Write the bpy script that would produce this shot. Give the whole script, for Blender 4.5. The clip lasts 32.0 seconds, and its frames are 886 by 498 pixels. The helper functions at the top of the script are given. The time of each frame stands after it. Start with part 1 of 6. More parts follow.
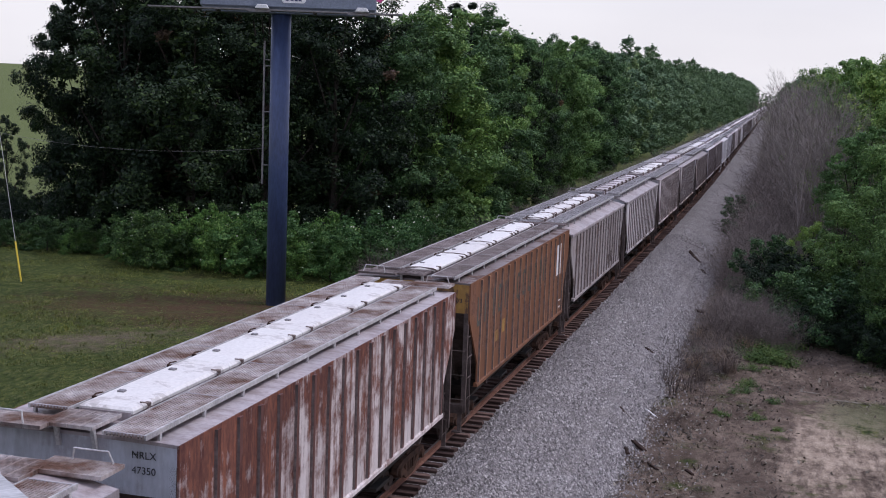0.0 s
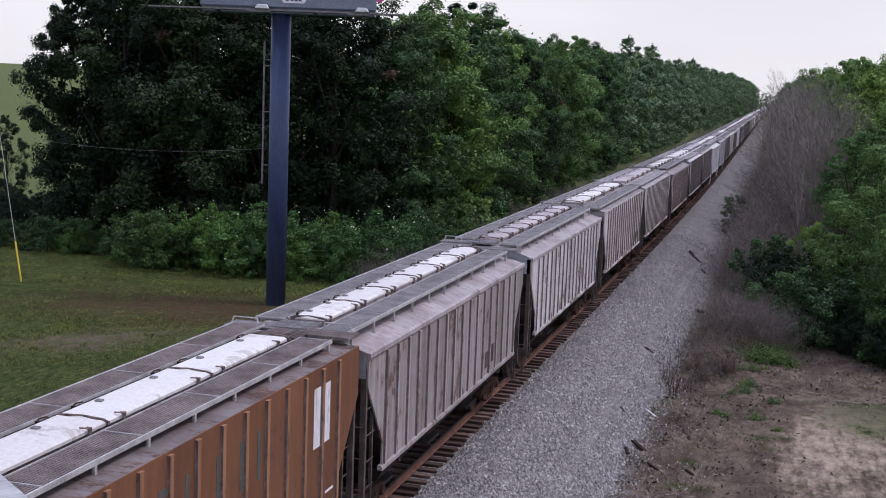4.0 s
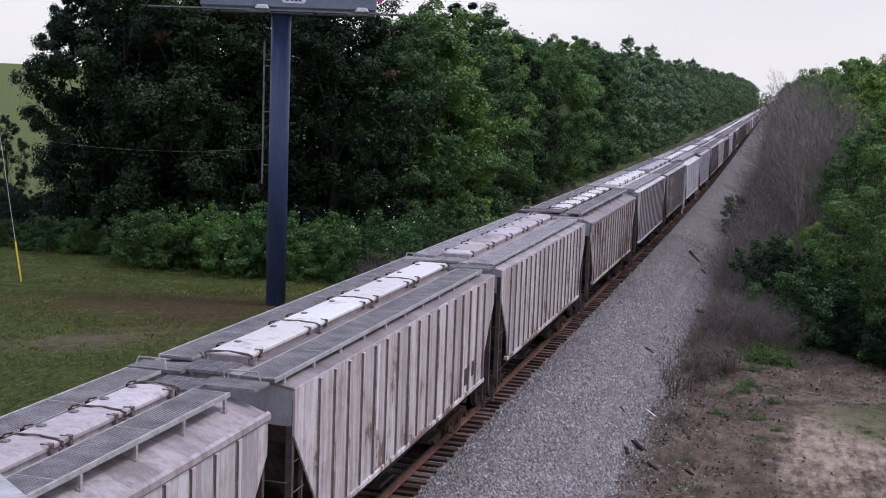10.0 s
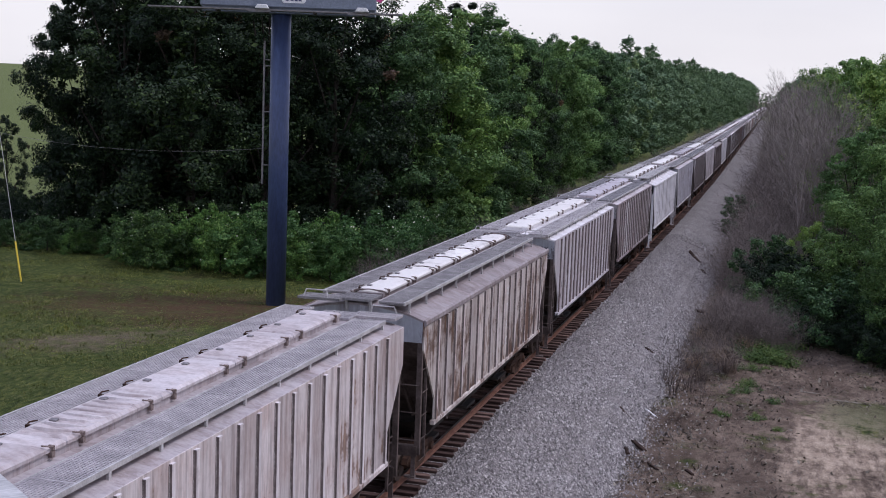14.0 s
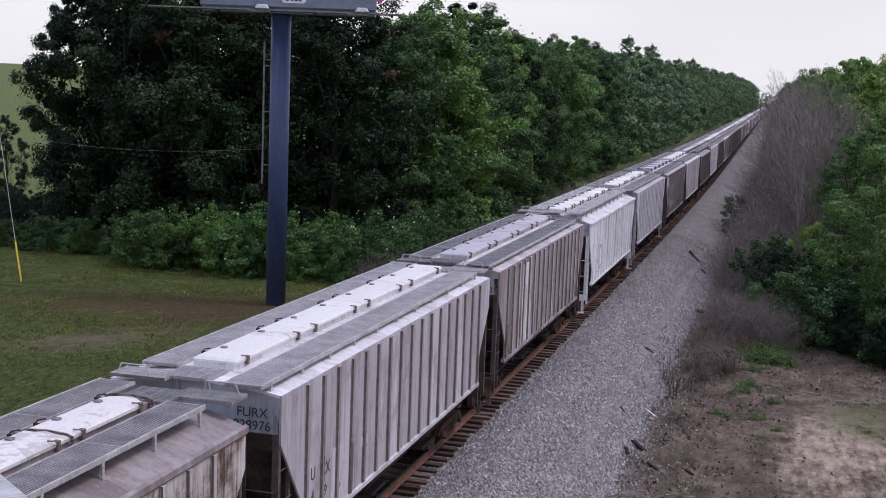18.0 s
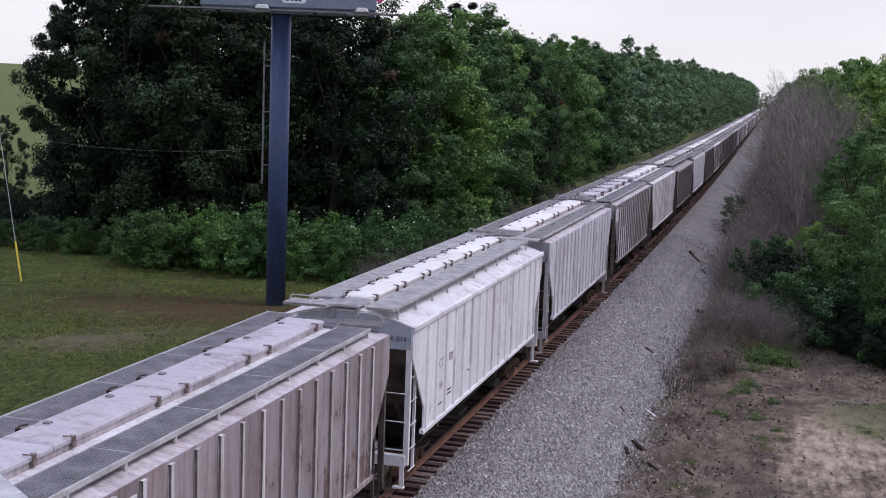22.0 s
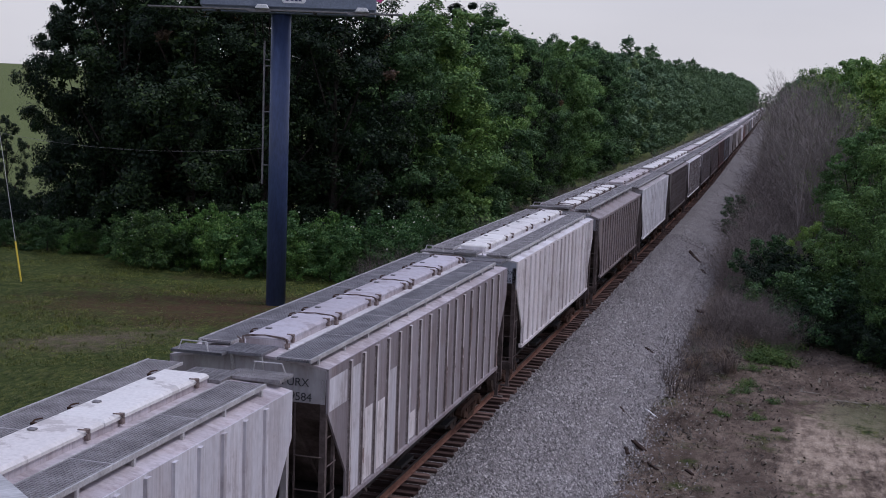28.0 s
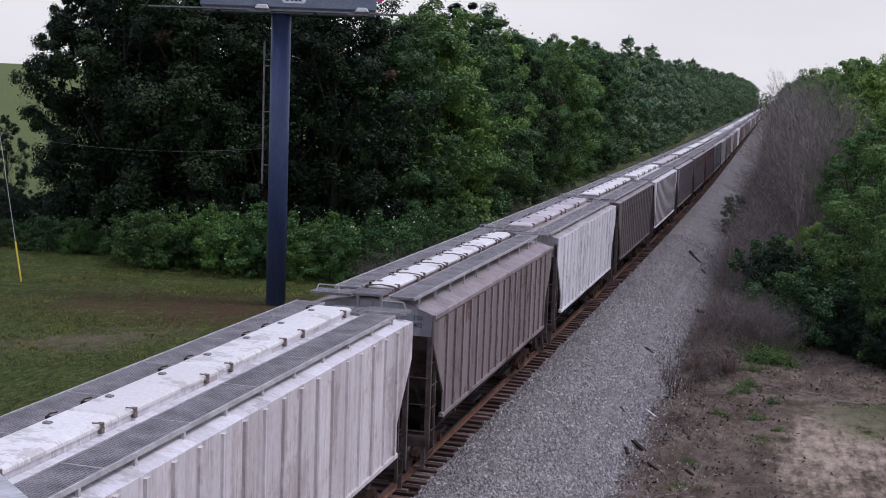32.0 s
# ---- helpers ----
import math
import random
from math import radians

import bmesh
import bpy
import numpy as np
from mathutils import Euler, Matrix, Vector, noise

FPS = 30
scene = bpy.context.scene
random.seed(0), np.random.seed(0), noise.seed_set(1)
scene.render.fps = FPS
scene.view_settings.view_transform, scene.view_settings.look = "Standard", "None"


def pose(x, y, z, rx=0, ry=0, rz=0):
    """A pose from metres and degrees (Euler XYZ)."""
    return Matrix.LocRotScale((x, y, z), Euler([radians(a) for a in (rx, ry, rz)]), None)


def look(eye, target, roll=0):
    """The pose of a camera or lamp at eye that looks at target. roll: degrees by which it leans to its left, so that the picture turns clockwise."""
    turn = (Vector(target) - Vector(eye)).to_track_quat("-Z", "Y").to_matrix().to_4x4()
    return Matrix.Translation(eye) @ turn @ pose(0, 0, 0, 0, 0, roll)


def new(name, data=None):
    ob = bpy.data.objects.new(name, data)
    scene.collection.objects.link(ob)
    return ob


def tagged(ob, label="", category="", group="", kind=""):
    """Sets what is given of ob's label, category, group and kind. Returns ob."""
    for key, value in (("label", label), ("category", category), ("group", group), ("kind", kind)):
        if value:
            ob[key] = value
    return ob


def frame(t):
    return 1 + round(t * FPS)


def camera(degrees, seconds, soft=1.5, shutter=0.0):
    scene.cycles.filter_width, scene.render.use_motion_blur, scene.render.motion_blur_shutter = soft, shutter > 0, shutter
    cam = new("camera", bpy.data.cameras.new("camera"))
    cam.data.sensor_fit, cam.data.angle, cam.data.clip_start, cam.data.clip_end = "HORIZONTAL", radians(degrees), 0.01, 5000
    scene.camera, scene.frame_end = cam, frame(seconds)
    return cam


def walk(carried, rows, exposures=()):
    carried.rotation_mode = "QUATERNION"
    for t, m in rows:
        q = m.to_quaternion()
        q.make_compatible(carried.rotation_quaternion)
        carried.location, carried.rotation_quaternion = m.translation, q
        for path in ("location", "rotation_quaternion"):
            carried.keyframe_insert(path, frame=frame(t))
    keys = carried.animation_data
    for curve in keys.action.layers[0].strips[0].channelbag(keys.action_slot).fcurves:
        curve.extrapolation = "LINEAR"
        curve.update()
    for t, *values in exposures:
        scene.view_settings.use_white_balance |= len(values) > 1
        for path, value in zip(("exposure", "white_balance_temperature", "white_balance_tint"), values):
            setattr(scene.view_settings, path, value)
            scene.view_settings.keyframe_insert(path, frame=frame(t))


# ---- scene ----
# ---------------------------------------------------------------- camera
cam = camera(38.615, 32.0, soft=1.0)
EYE = Vector((9.528, 0.0, 9.435))
VIEW = look(EYE, EYE + Vector((-0.26425, 0.95612, -0.12648)), 2.111)
walk(cam, [(0.0, VIEW), (32.0, VIEW)], exposures=[(0.0, 0.0, 6080, 21), (20.0, 0.0, 6080, 21), (22.0, 0.05, 6080, 21), (23.0, -0.1, 6050, 21), (24.0, -0.36, 5930, 21), (28.0, -0.42, 5930, 21), (29.5, -0.22, 6050, 21), (30.5, -0.15, 6050, 21), (32.0, -0.13, 6050, 21)])

# ---------------------------------------------------------------- light
world = bpy.data.worlds.new("world")
scene.world = world
world.use_nodes = True
wn, wl = world.node_tree.nodes, world.node_tree.links
sky = wn.new("ShaderNodeTexSky")
sky.sky_type = "NISHITA"
sky.sun_disc = False
sky.sun_elevation = radians(60)
sky.sun_rotation = radians(83)
sky.air_density, sky.dust_density, sky.ozone_density = 1.0, 2.0, 1.0
dim = wn.new("ShaderNodeVectorMath")
dim.operation = "SCALE"
dim.inputs["Scale"].default_value = 0.09
wl.new(sky.outputs[0], dim.inputs[0])
# thin bright overcast in front of the clear sky
cloud = wn.new("ShaderNodeTexNoise")
cloud.inputs["Scale"].default_value, cloud.inputs["Detail"].default_value = 2.6, 6.0
spread = wn.new("ShaderNodeMapping")
spread.inputs["Scale"].default_value = (1, 1, 3.5)
gen = wn.new("ShaderNodeTexCoord")
wl.new(gen.outputs["Generated"], spread.inputs["Vector"])
wl.new(spread.outputs[0], cloud.inputs["Vector"])
veil = wn.new("ShaderNodeValToRGB")
veil.color_ramp.elements[0].position, veil.color_ramp.elements[0].color = 0.3, (0.93, 0.93, 0.94, 1)
veil.color_ramp.elements[1].position, veil.color_ramp.elements[1].color = 0.7, (1.06, 1.06, 1.06, 1)
wl.new(cloud.outputs["Fac"], veil.inputs[0])
height = wn.new("ShaderNodeSeparateXYZ")
wl.new(gen.outputs["Generated"], height.inputs[0])
tint = wn.new("ShaderNodeValToRGB")
tint.color_ramp.elements[0].position, tint.color_ramp.elements[0].color = 0.06, (0.97, 0.965, 0.91, 1)
tint.color_ramp.elements[1].position, tint.color_ramp.elements[1].color = 0.6, (0.7, 0.78, 1.0, 1)
wl.new(height.outputs[2], tint.inputs[0])
shade = wn.new("ShaderNodeMix")
shade.data_type, shade.blend_type = "RGBA", "MULTIPLY"
shade.inputs["Factor"].default_value = 1.0
wl.new(veil.outputs[0], shade.inputs["A"])
wl.new(tint.outputs[0], shade.inputs["B"])
cover = wn.new("ShaderNodeMix")
cover.data_type = "RGBA"
cover.inputs["Factor"].default_value = 0.85
wl.new(dim.outputs[0], cover.inputs["A"])
wl.new(shade.outputs["Result"], cover.inputs["B"])
wl.new(cover.outputs["Result"], wn["Background"].inputs["Color"])
wn["Background"].inputs["Strength"].default_value = 1.0

sun = new("sun", bpy.data.lights.new("sun", "SUN"))
sun.data.energy, sun.data.angle, sun.data.color = 1.6, radians(12), (1.0, 0.97, 0.93)
sun.matrix_world = look((64, 8, 112), (0, 0, 0))


# ---------------------------------------------------------------- materials
def nodes_of(name, rough=0.8, metal=0.0):
    m = bpy.data.materials.new(name)
    m.use_nodes = True
    nt = m.node_tree
    b = nt.nodes["Principled BSDF"]
    b.inputs["Roughness"].default_value, b.inputs["Metallic"].default_value = rough, metal
    b.inputs["Specular IOR Level"].default_value = 0.12 if rough > 0.84 else 0.4
    return m, nt.nodes, nt.links, b


def ramp(nodes, links, source, stops):
    r = nodes.new("ShaderNodeValToRGB")
    while len(r.color_ramp.elements) < len(stops):
        r.color_ramp.elements.new(0.5)
    for e, (p, c) in zip(r.color_ramp.elements, stops):
        e.position, e.color = p, (*c, 1) if len(c) == 3 else c
    links.new(source, r.inputs[0])
    return r.outputs[0]


def tex(nodes, links, kind, scale, stretch=(1, 1, 1), detail=4.0, rough=0.6, coords="Object", shift=None):
    t = nodes.new("ShaderNodeTexCoord")
    mp = nodes.new("ShaderNodeMapping")
    mp.inputs["Scale"].default_value = stretch
    links.new(t.outputs[coords], mp.inputs["Vector"])
    if shift is not None:
        links.new(shift, mp.inputs["Location"])
    n = nodes.new("ShaderNodeTexNoise" if kind == "noise" else "ShaderNodeTexVoronoi")
    n.inputs["Scale"].default_value = scale
    if kind == "noise":
        n.inputs["Detail"].default_value, n.inputs["Roughness"].default_value = detail, rough
    links.new(mp.outputs[0], n.inputs["Vector"])
    return n


def mixed(nodes, links, fac, a, b, mode="MIX"):
    m = nodes.new("ShaderNodeMix")
    m.data_type, m.blend_type = "RGBA", mode
    for sock, v in ((m.inputs["Factor"], fac), (m.inputs["A"], a), (m.inputs["B"], b)):
        if isinstance(v, bpy.types.NodeSocket):
            links.new(v, sock)
        elif isinstance(v, (int, float)):
            sock.default_value = v
        else:
            sock.default_value = (*v, 1)
    return m.outputs["Result"]


def bumped(nodes, links, b, height, strength=0.3, distance=0.02):
    n = nodes.new("ShaderNodeBump")
    n.inputs["Strength"].default_value, n.inputs["Distance"].default_value = strength, distance
    links.new(height, n.inputs["Height"])
    links.new(n.outputs[0], b.inputs["Normal"])


def two_tone(name, a, c, scale=6.0, rough=0.8, metal=0.0, stretch=(1, 1, 1), bump=0.2, lo=0.35, hi=0.65, distance=0.01):
    """A surface of two colours mottled at two scales, with fine relief."""
    m, n, l, b = nodes_of(name, rough, metal)
    big = tex(n, l, "noise", scale, stretch, 5.0)
    fine = tex(n, l, "noise", scale * 9, stretch, 3.0)
    base = ramp(n, l, big.outputs["Fac"], [(lo, a), (hi, c)])
    grain = ramp(n, l, fine.outputs["Fac"], [(0.3, (0.75, 0.75, 0.75)), (0.7, (1.15, 1.15, 1.15))])
    l.new(mixed(n, l, 1.0, base, grain, "MULTIPLY"), b.inputs["Base Color"])
    if bump:
        bumped(n, l, b, fine.outputs["Fac"], bump, distance)
    return m


def car_paint(name, base, rust=0.3, dirt=0.4, rust_colour=(0.125, 0.072, 0.055), panel=0.772, runs=0.0):
    """Weathered paint: streaks that run down the sheet, thin drips, blotches of grime and of rust in two tones."""
    m, n, l, b = nodes_of(name, 0.6)
    info = n.new("ShaderNodeObjectInfo")

    def calc(op, *values):
        k = n.new("ShaderNodeMath")
        k.operation = op
        for sock, v in zip(k.inputs, values):
            if isinstance(v, bpy.types.NodeSocket):
                l.new(v, sock)
            else:
                sock.default_value = v
        return k.outputs[0]
    # every car takes its stains from another place of the noise
    own = n.new("ShaderNodeVectorMath")
    own.operation = "SCALE"
    own.inputs[0].default_value = (17.0, 31.0, 11.0)
    l.new(info.outputs["Random"], own.inputs["Scale"])
    own = own.outputs[0]
    streak = tex(n, l, "noise", 1.0, (3.0, 5.5, 0.35), 6.0, 0.65, shift=own)
    drip = tex(n, l, "noise", 1.0, (9.0, 21.0, 0.8), 4.0, 0.6, shift=own)
    blot = tex(n, l, "noise", 0.9, (1, 1, 1), 6.0, 0.7, shift=own)
    wide = tex(n, l, "noise", 0.32, (1, 1, 1), 3.0, 0.5, shift=own)
    fine = tex(n, l, "noise", 14.0, (1, 1, 0.4), 4.0)
    grime = tuple(v * 0.42 + c for v, c in zip(base, (0.042, 0.026, 0.022)))
    dirty = ramp(n, l, calc("MULTIPLY_ADD", drip.outputs["Fac"], 0.45, calc("MULTIPLY", streak.outputs["Fac"], 0.62)), [(0.5, (0, 0, 0)), (0.66, (1, 1, 1))])
    # broad brownish stains first, then the runs of dirt
    stained = ramp(n, l, calc("MULTIPLY_ADD", streak.outputs["Fac"], 0.5, calc("MULTIPLY", blot.outputs["Fac"], 0.6)), [(0.5, (0, 0, 0)), (0.68, (1, 1, 1))])
    colour = mixed(n, l, calc("MULTIPLY", stained, min(1.0, dirt)), base, tuple(v * c for v, c in zip(base, (0.73, 0.58, 0.52))))
    colour = mixed(n, l, calc("MULTIPLY", dirty, 0.9 * dirt), colour, grime)
    edge = 1.16 - 0.33 * rust
    amount = calc("MULTIPLY_ADD", calc("SUBTRACT", wide.outputs["Fac"], 0.5), 0.55, calc("MULTIPLY_ADD", streak.outputs["Fac"], 0.5, calc("MULTIPLY_ADD", drip.outputs["Fac"], 0.24, blot.outputs["Fac"])))
    if runs:
        # rust that runs down from the eave and dies away
        place = n.new("ShaderNodeSeparateXYZ")
        l.new(n.new("ShaderNodeTexCoord").outputs["Object"], place.inputs[0])
        amount = calc("ADD", amount, calc("MULTIPLY", calc("SUBTRACT", place.outputs[2], 2.6), runs))
    halo = ramp(n, l, amount, [(edge - 0.2, (0, 0, 0)), (edge + 0.04, (0.62, 0.62, 0.62))])
    colour = mixed(n, l, halo, colour, tuple(0.5 * v + 0.5 * c for v, c in zip(base, rust_colour)))
    rusty = ramp(n, l, amount, [(edge - 0.08, (0, 0, 0)), (edge + 0.09, (1, 1, 1))])
    tones = calc("MULTIPLY_ADD", fine.outputs["Fac"], 0.4, calc("MULTIPLY", streak.outputs["Fac"], 0.6))
    r, g, c = rust_colour
    rc = ramp(n, l, tones, [(0.36, (r * 0.5, g * 0.42, c * 0.5)), (0.52, rust_colour), (0.66, (r * 1.6, g * 1.55, c * 1.25))])
    colour = mixed(n, l, calc("MULTIPLY", rusty, 0.45 + 0.55 * min(1.0, rust / 0.6)), colour, rc)
    tone = ramp(n, l, fine.outputs["Fac"], [(0.25, (0.84, 0.84, 0.84)), (0.75, (1.08, 1.08, 1.08))])
    # sheets between the posts have weathered one by one
    where = n.new("ShaderNodeTexCoord")
    axis = n.new("ShaderNodeSeparateXYZ")
    l.new(where.outputs["Object"], axis.inputs[0])
    number = calc("FLOOR", calc("MULTIPLY_ADD", axis.outputs[1], 1.0 / panel, 40.0 if panel == 0.772 else 40.5))
    lot = n.new("ShaderNodeTexWhiteNoise")
    lot.noise_dimensions = "2D"
    pair = n.new("ShaderNodeCombineXYZ")
    l.new(number, pair.inputs[0]), l.new(info.outputs["Random"], pair.inputs[1])
    l.new(pair.outputs[0], lot.inputs["Vector"])
    low = max(0.72, 1.0 - 0.3 * dirt - 0.04)
    sheet_tone = ramp(n, l, lot.outputs["Value"], [(0.0, (low, low * 0.98, low * 0.98)), (0.6, (1.0, 1.0, 1.0)), (1.0, (1.1, 1.1, 1.1))])
    colour = mixed(n, l, 1.0, colour, sheet_tone, "MULTIPLY")
    l.new(mixed(n, l, 1.0, colour, tone, "MULTIPLY"), b.inputs["Base Color"])
    l.new(ramp(n, l, rusty, [(0.0, (0.55, 0.55, 0.55)), (1.0, (0.9, 0.9, 0.9))]), b.inputs["Roughness"])
    bumped(n, l, b, blot.outputs["Fac"], 0.25, 0.02)
    return m


def leaf_material(name, a, c, light=(0.12, 0.2, 0.03), patches=((0.6, 0.62, 0.6), (1.25, 1.22, 1.1))):
    m, n, l, b = nodes_of(name, 0.55)
    b.inputs["Specular IOR Level"].default_value = 0.2
    geo = n.new("ShaderNodeNewGeometry")
    info = n.new("ShaderNodeObjectInfo")
    island = ramp(n, l, geo.outputs["Random Per Island"], [(0.0, a), (0.7, c), (1.0, light)])
    patch = tex(n, l, "noise", 0.45, (1, 1, 1), 3.0)
    tone = ramp(n, l, patch.outputs["Fac"], [(0.3, patches[0]), (0.7, patches[1])])
    each = ramp(n, l, info.outputs["Random"], [(0.0, (0.62, 0.7, 0.75)), (0.5, (0.95, 0.95, 0.95)), (1.0, (1.4, 1.3, 1.0))])
    col = mixed(n, l, 1.0, mixed(n, l, 1.0, island, tone, "MULTIPLY"), each, "MULTIPLY")
    l.new(col, b.inputs["Base Color"])
    out = n["Material Output"]
    tr = n.new("ShaderNodeBsdfTranslucent")
    l.new(col, tr.inputs["Color"])
    ms = n.new("ShaderNodeMixShader")
    ms.inputs[0].default_value = 0.12
    l.new(b.outputs[0], ms.inputs[1])
    l.new(tr.outputs[0], ms.inputs[2])
    l.new(ms.outputs[0], out.inputs["Surface"])
    return m


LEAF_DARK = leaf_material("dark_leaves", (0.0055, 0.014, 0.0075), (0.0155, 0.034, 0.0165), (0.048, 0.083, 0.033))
LEAF_MID = leaf_material("leaves", (0.036, 0.082, 0.034), (0.08, 0.165, 0.064), (0.16, 0.26, 0.1))
LEAF_LIGHT = leaf_material("light_leaves", (0.085, 0.175, 0.055), (0.165, 0.3, 0.095), (0.27, 0.4, 0.135))
LEAF_SUNNY = leaf_material("sunny_leaves", (0.075, 0.155, 0.045), (0.165, 0.285, 0.082), (0.3, 0.42, 0.14))
LEAF_BUSH = leaf_material("bush_leaves", (0.038, 0.1, 0.028), (0.085, 0.19, 0.055), (0.19, 0.31, 0.1))
# leaves of the distant rows, paled by haze put into their colour
LEAF_FAR = leaf_material("hazed_far_leaves", (0.115, 0.192, 0.108), (0.175, 0.272, 0.145), (0.215, 0.31, 0.165))
LEAF_DEAD = leaf_material("dead_brown_leaves", (0.05, 0.03, 0.02), (0.1, 0.062, 0.04), (0.16, 0.11, 0.07))
# darker copy of the bush leaves, shade put into the colour
LEAF_SHADE = leaf_material("shaded_bush_leaves", (0.018, 0.045, 0.016), (0.045, 0.1, 0.032), (0.12, 0.2, 0.07))
BARK = two_tone("bark", (0.025, 0.02, 0.017), (0.055, 0.046, 0.04), 3.0, 0.95, stretch=(3, 3, 0.6), bump=0.6)
TWIG = two_tone("dry_twigs", (0.125, 0.104, 0.094), (0.255, 0.216, 0.196), 2.0, 0.95)
WEED = leaf_material("bright_weeds", (0.05, 0.095, 0.028), (0.095, 0.165, 0.045), (0.19, 0.25, 0.08))
GRASS = leaf_material("grass_blades", (0.055, 0.08, 0.021), (0.115, 0.137, 0.037), (0.23, 0.22, 0.09), ((0.6, 0.62, 0.6), (1.3, 1.3, 1.0)))
LITTER = leaf_material("dead_leaves", (0.05, 0.036, 0.029), (0.15, 0.118, 0.095), (0.36, 0.32, 0.27))
LITTER_PALE = two_tone("pale_stick", (0.35, 0.3, 0.24), (0.5, 0.44, 0.37), 8.0, 0.9)
FEATHER = two_tone("dark_feathers", (0.02, 0.017, 0.017), (0.05, 0.042, 0.04), 30.0, 0.7)
CLAMP = two_tone("rusty_clamp", (0.09, 0.062, 0.055), (0.3, 0.235, 0.21), 6.0, 0.8, 0.1)
# dirty paint, darkened further for the shade under the car ends' overhang
GRIME_SHADE = two_tone("grimy_shaded_end_paint", (0.06, 0.045, 0.04), (0.16, 0.125, 0.115), 1.5, 0.85)
# post flank turned from the sun: dirt and shade in one darker colour
POST_FLANK = two_tone("dirty_shaded_post_flank", (0.11, 0.088, 0.082), (0.26, 0.22, 0.21), 1.5, 0.85)
FLOWER = two_tone("white_flowers", (0.45, 0.45, 0.34), (0.66, 0.66, 0.54), 5.0, 0.8, bump=0)
STEEL_DARK = two_tone("dark_steel", (0.02, 0.018, 0.017), (0.055, 0.045, 0.04), 3.0, 0.75, 0.2)
TRUCK_RUST = two_tone("rusty_casting", (0.035, 0.022, 0.017), (0.09, 0.05, 0.035), 4.0, 0.85, 0.1)
WHEEL_STEEL = two_tone("wheel_steel", (0.05, 0.035, 0.03), (0.12, 0.085, 0.07), 5.0, 0.6, 0.4)
RAIL_RUST = two_tone("rusty_rail", (0.13, 0.055, 0.035), (0.22, 0.11, 0.075), 6.0, 0.8, 0.2)
RAIL_HEAD = two_tone("worn_rail_head", (0.3, 0.27, 0.25), (0.45, 0.42, 0.4), 6.0, 0.35, 0.9)
def tie_material():
    m, n, l, b = nodes_of("creosoted_wood", 0.95)
    info = n.new("ShaderNodeObjectInfo")
    grain = tex(n, l, "noise", 2.5, (0.5, 6, 6), 5.0)
    wood = ramp(n, l, grain.outputs["Fac"], [(0.35, (0.045, 0.028, 0.025)), (0.65, (0.15, 0.1, 0.086))])
    each = ramp(n, l, info.outputs["Random"], [(0.0, (0.45, 0.42, 0.42)), (0.6, (1.0, 1.0, 1.0)), (1.0, (1.7, 1.65, 1.6))])
    l.new(mixed(n, l, 1.0, wood, each, "MULTIPLY"), b.inputs["Base Color"])
    bumped(n, l, b, grain.outputs["Fac"], 0.6, 0.02)
    return m


TIE_WOOD = tie_material()
OLD_WOOD = two_tone("old_dark_wood", (0.022, 0.015, 0.013), (0.075, 0.048, 0.038), 2.5, 0.95, stretch=(0.5, 4, 4), bump=0.5)
HATCH_WHITE = car_paint("white_hatch", (0.76, 0.735, 0.7), 0.0, 0.08, panel=3.3)
HATCH_PINK = car_paint("dusty_hatch", (0.58, 0.53, 0.535), 0.1, 0.5, panel=1.6)
HATCH_LILAC = car_paint("lilac_hatch", (0.52, 0.49, 0.53), 0.1, 0.3, panel=3.3)
FADED_GREEN = two_tone("faded_dark_green_paint", (0.05, 0.075, 0.07), (0.13, 0.12, 0.1), 1.5, 0.8)
BARE_BARK = two_tone("pale_bare_bark", (0.2, 0.17, 0.155), (0.36, 0.31, 0.29), 3.0, 0.95, stretch=(2, 2, 0.6))
STRAW = leaf_material("dead_grass", (0.13, 0.095, 0.08), (0.24, 0.18, 0.15), (0.42, 0.34, 0.28))
GALV = two_tone("galvanised_grating", (0.15, 0.142, 0.145), (0.26, 0.245, 0.25), 2.0, 0.6, 0.2)
GRATE = two_tone("worn_walkway_grating", (0.2, 0.187, 0.187), (0.34, 0.32, 0.32), 2.0, 0.6, 0.2)
# slots of the walkways: shade painted as a dark floor
GRATE_GAP = two_tone("shaded_grating_gap", (0.03, 0.026, 0.026), (0.07, 0.06, 0.058), 3.0, 0.9)
GALV_LIGHT = two_tone("galvanised_bar", (0.4, 0.38, 0.38), (0.62, 0.6, 0.59), 3.0, 0.5, 0.3)
GALV_MID = two_tone("worn_grating", (0.35, 0.325, 0.33), (0.5, 0.465, 0.47), 2.0, 0.6, 0.2)
GALV_DARK = two_tone("dark_grating", (0.16, 0.155, 0.165), (0.27, 0.26, 0.272), 2.0, 0.6, 0.2)
BROWN_GRATE = two_tone("brown_grating", (0.15, 0.115, 0.105), (0.3, 0.25, 0.235), 1.5, 0.8, 0.2)
GRATE_RUST = two_tone("rusty_grating", (0.17, 0.09, 0.06), (0.6, 0.55, 0.53), 1.3, 0.8, 0.3)
INK = two_tone("dark_lettering", (0.03, 0.03, 0.035), (0.07, 0.07, 0.075), 12.0, 0.8, bump=0)
POLE_BLUE = two_tone("blue_grey_paint", (0.036, 0.054, 0.125), (0.05, 0.073, 0.155), 1.2, 0.42, 0.0, (1, 1, 0.25), 0.05)
BOARD_GREY = two_tone("grey_panel_paint", (0.16, 0.19, 0.24), (0.2, 0.23, 0.28), 1.5, 0.6, bump=0.05)
YELLOW = two_tone("yellow_sleeve", (0.6, 0.42, 0.03), (0.75, 0.55, 0.06), 4.0, 0.5, bump=0)
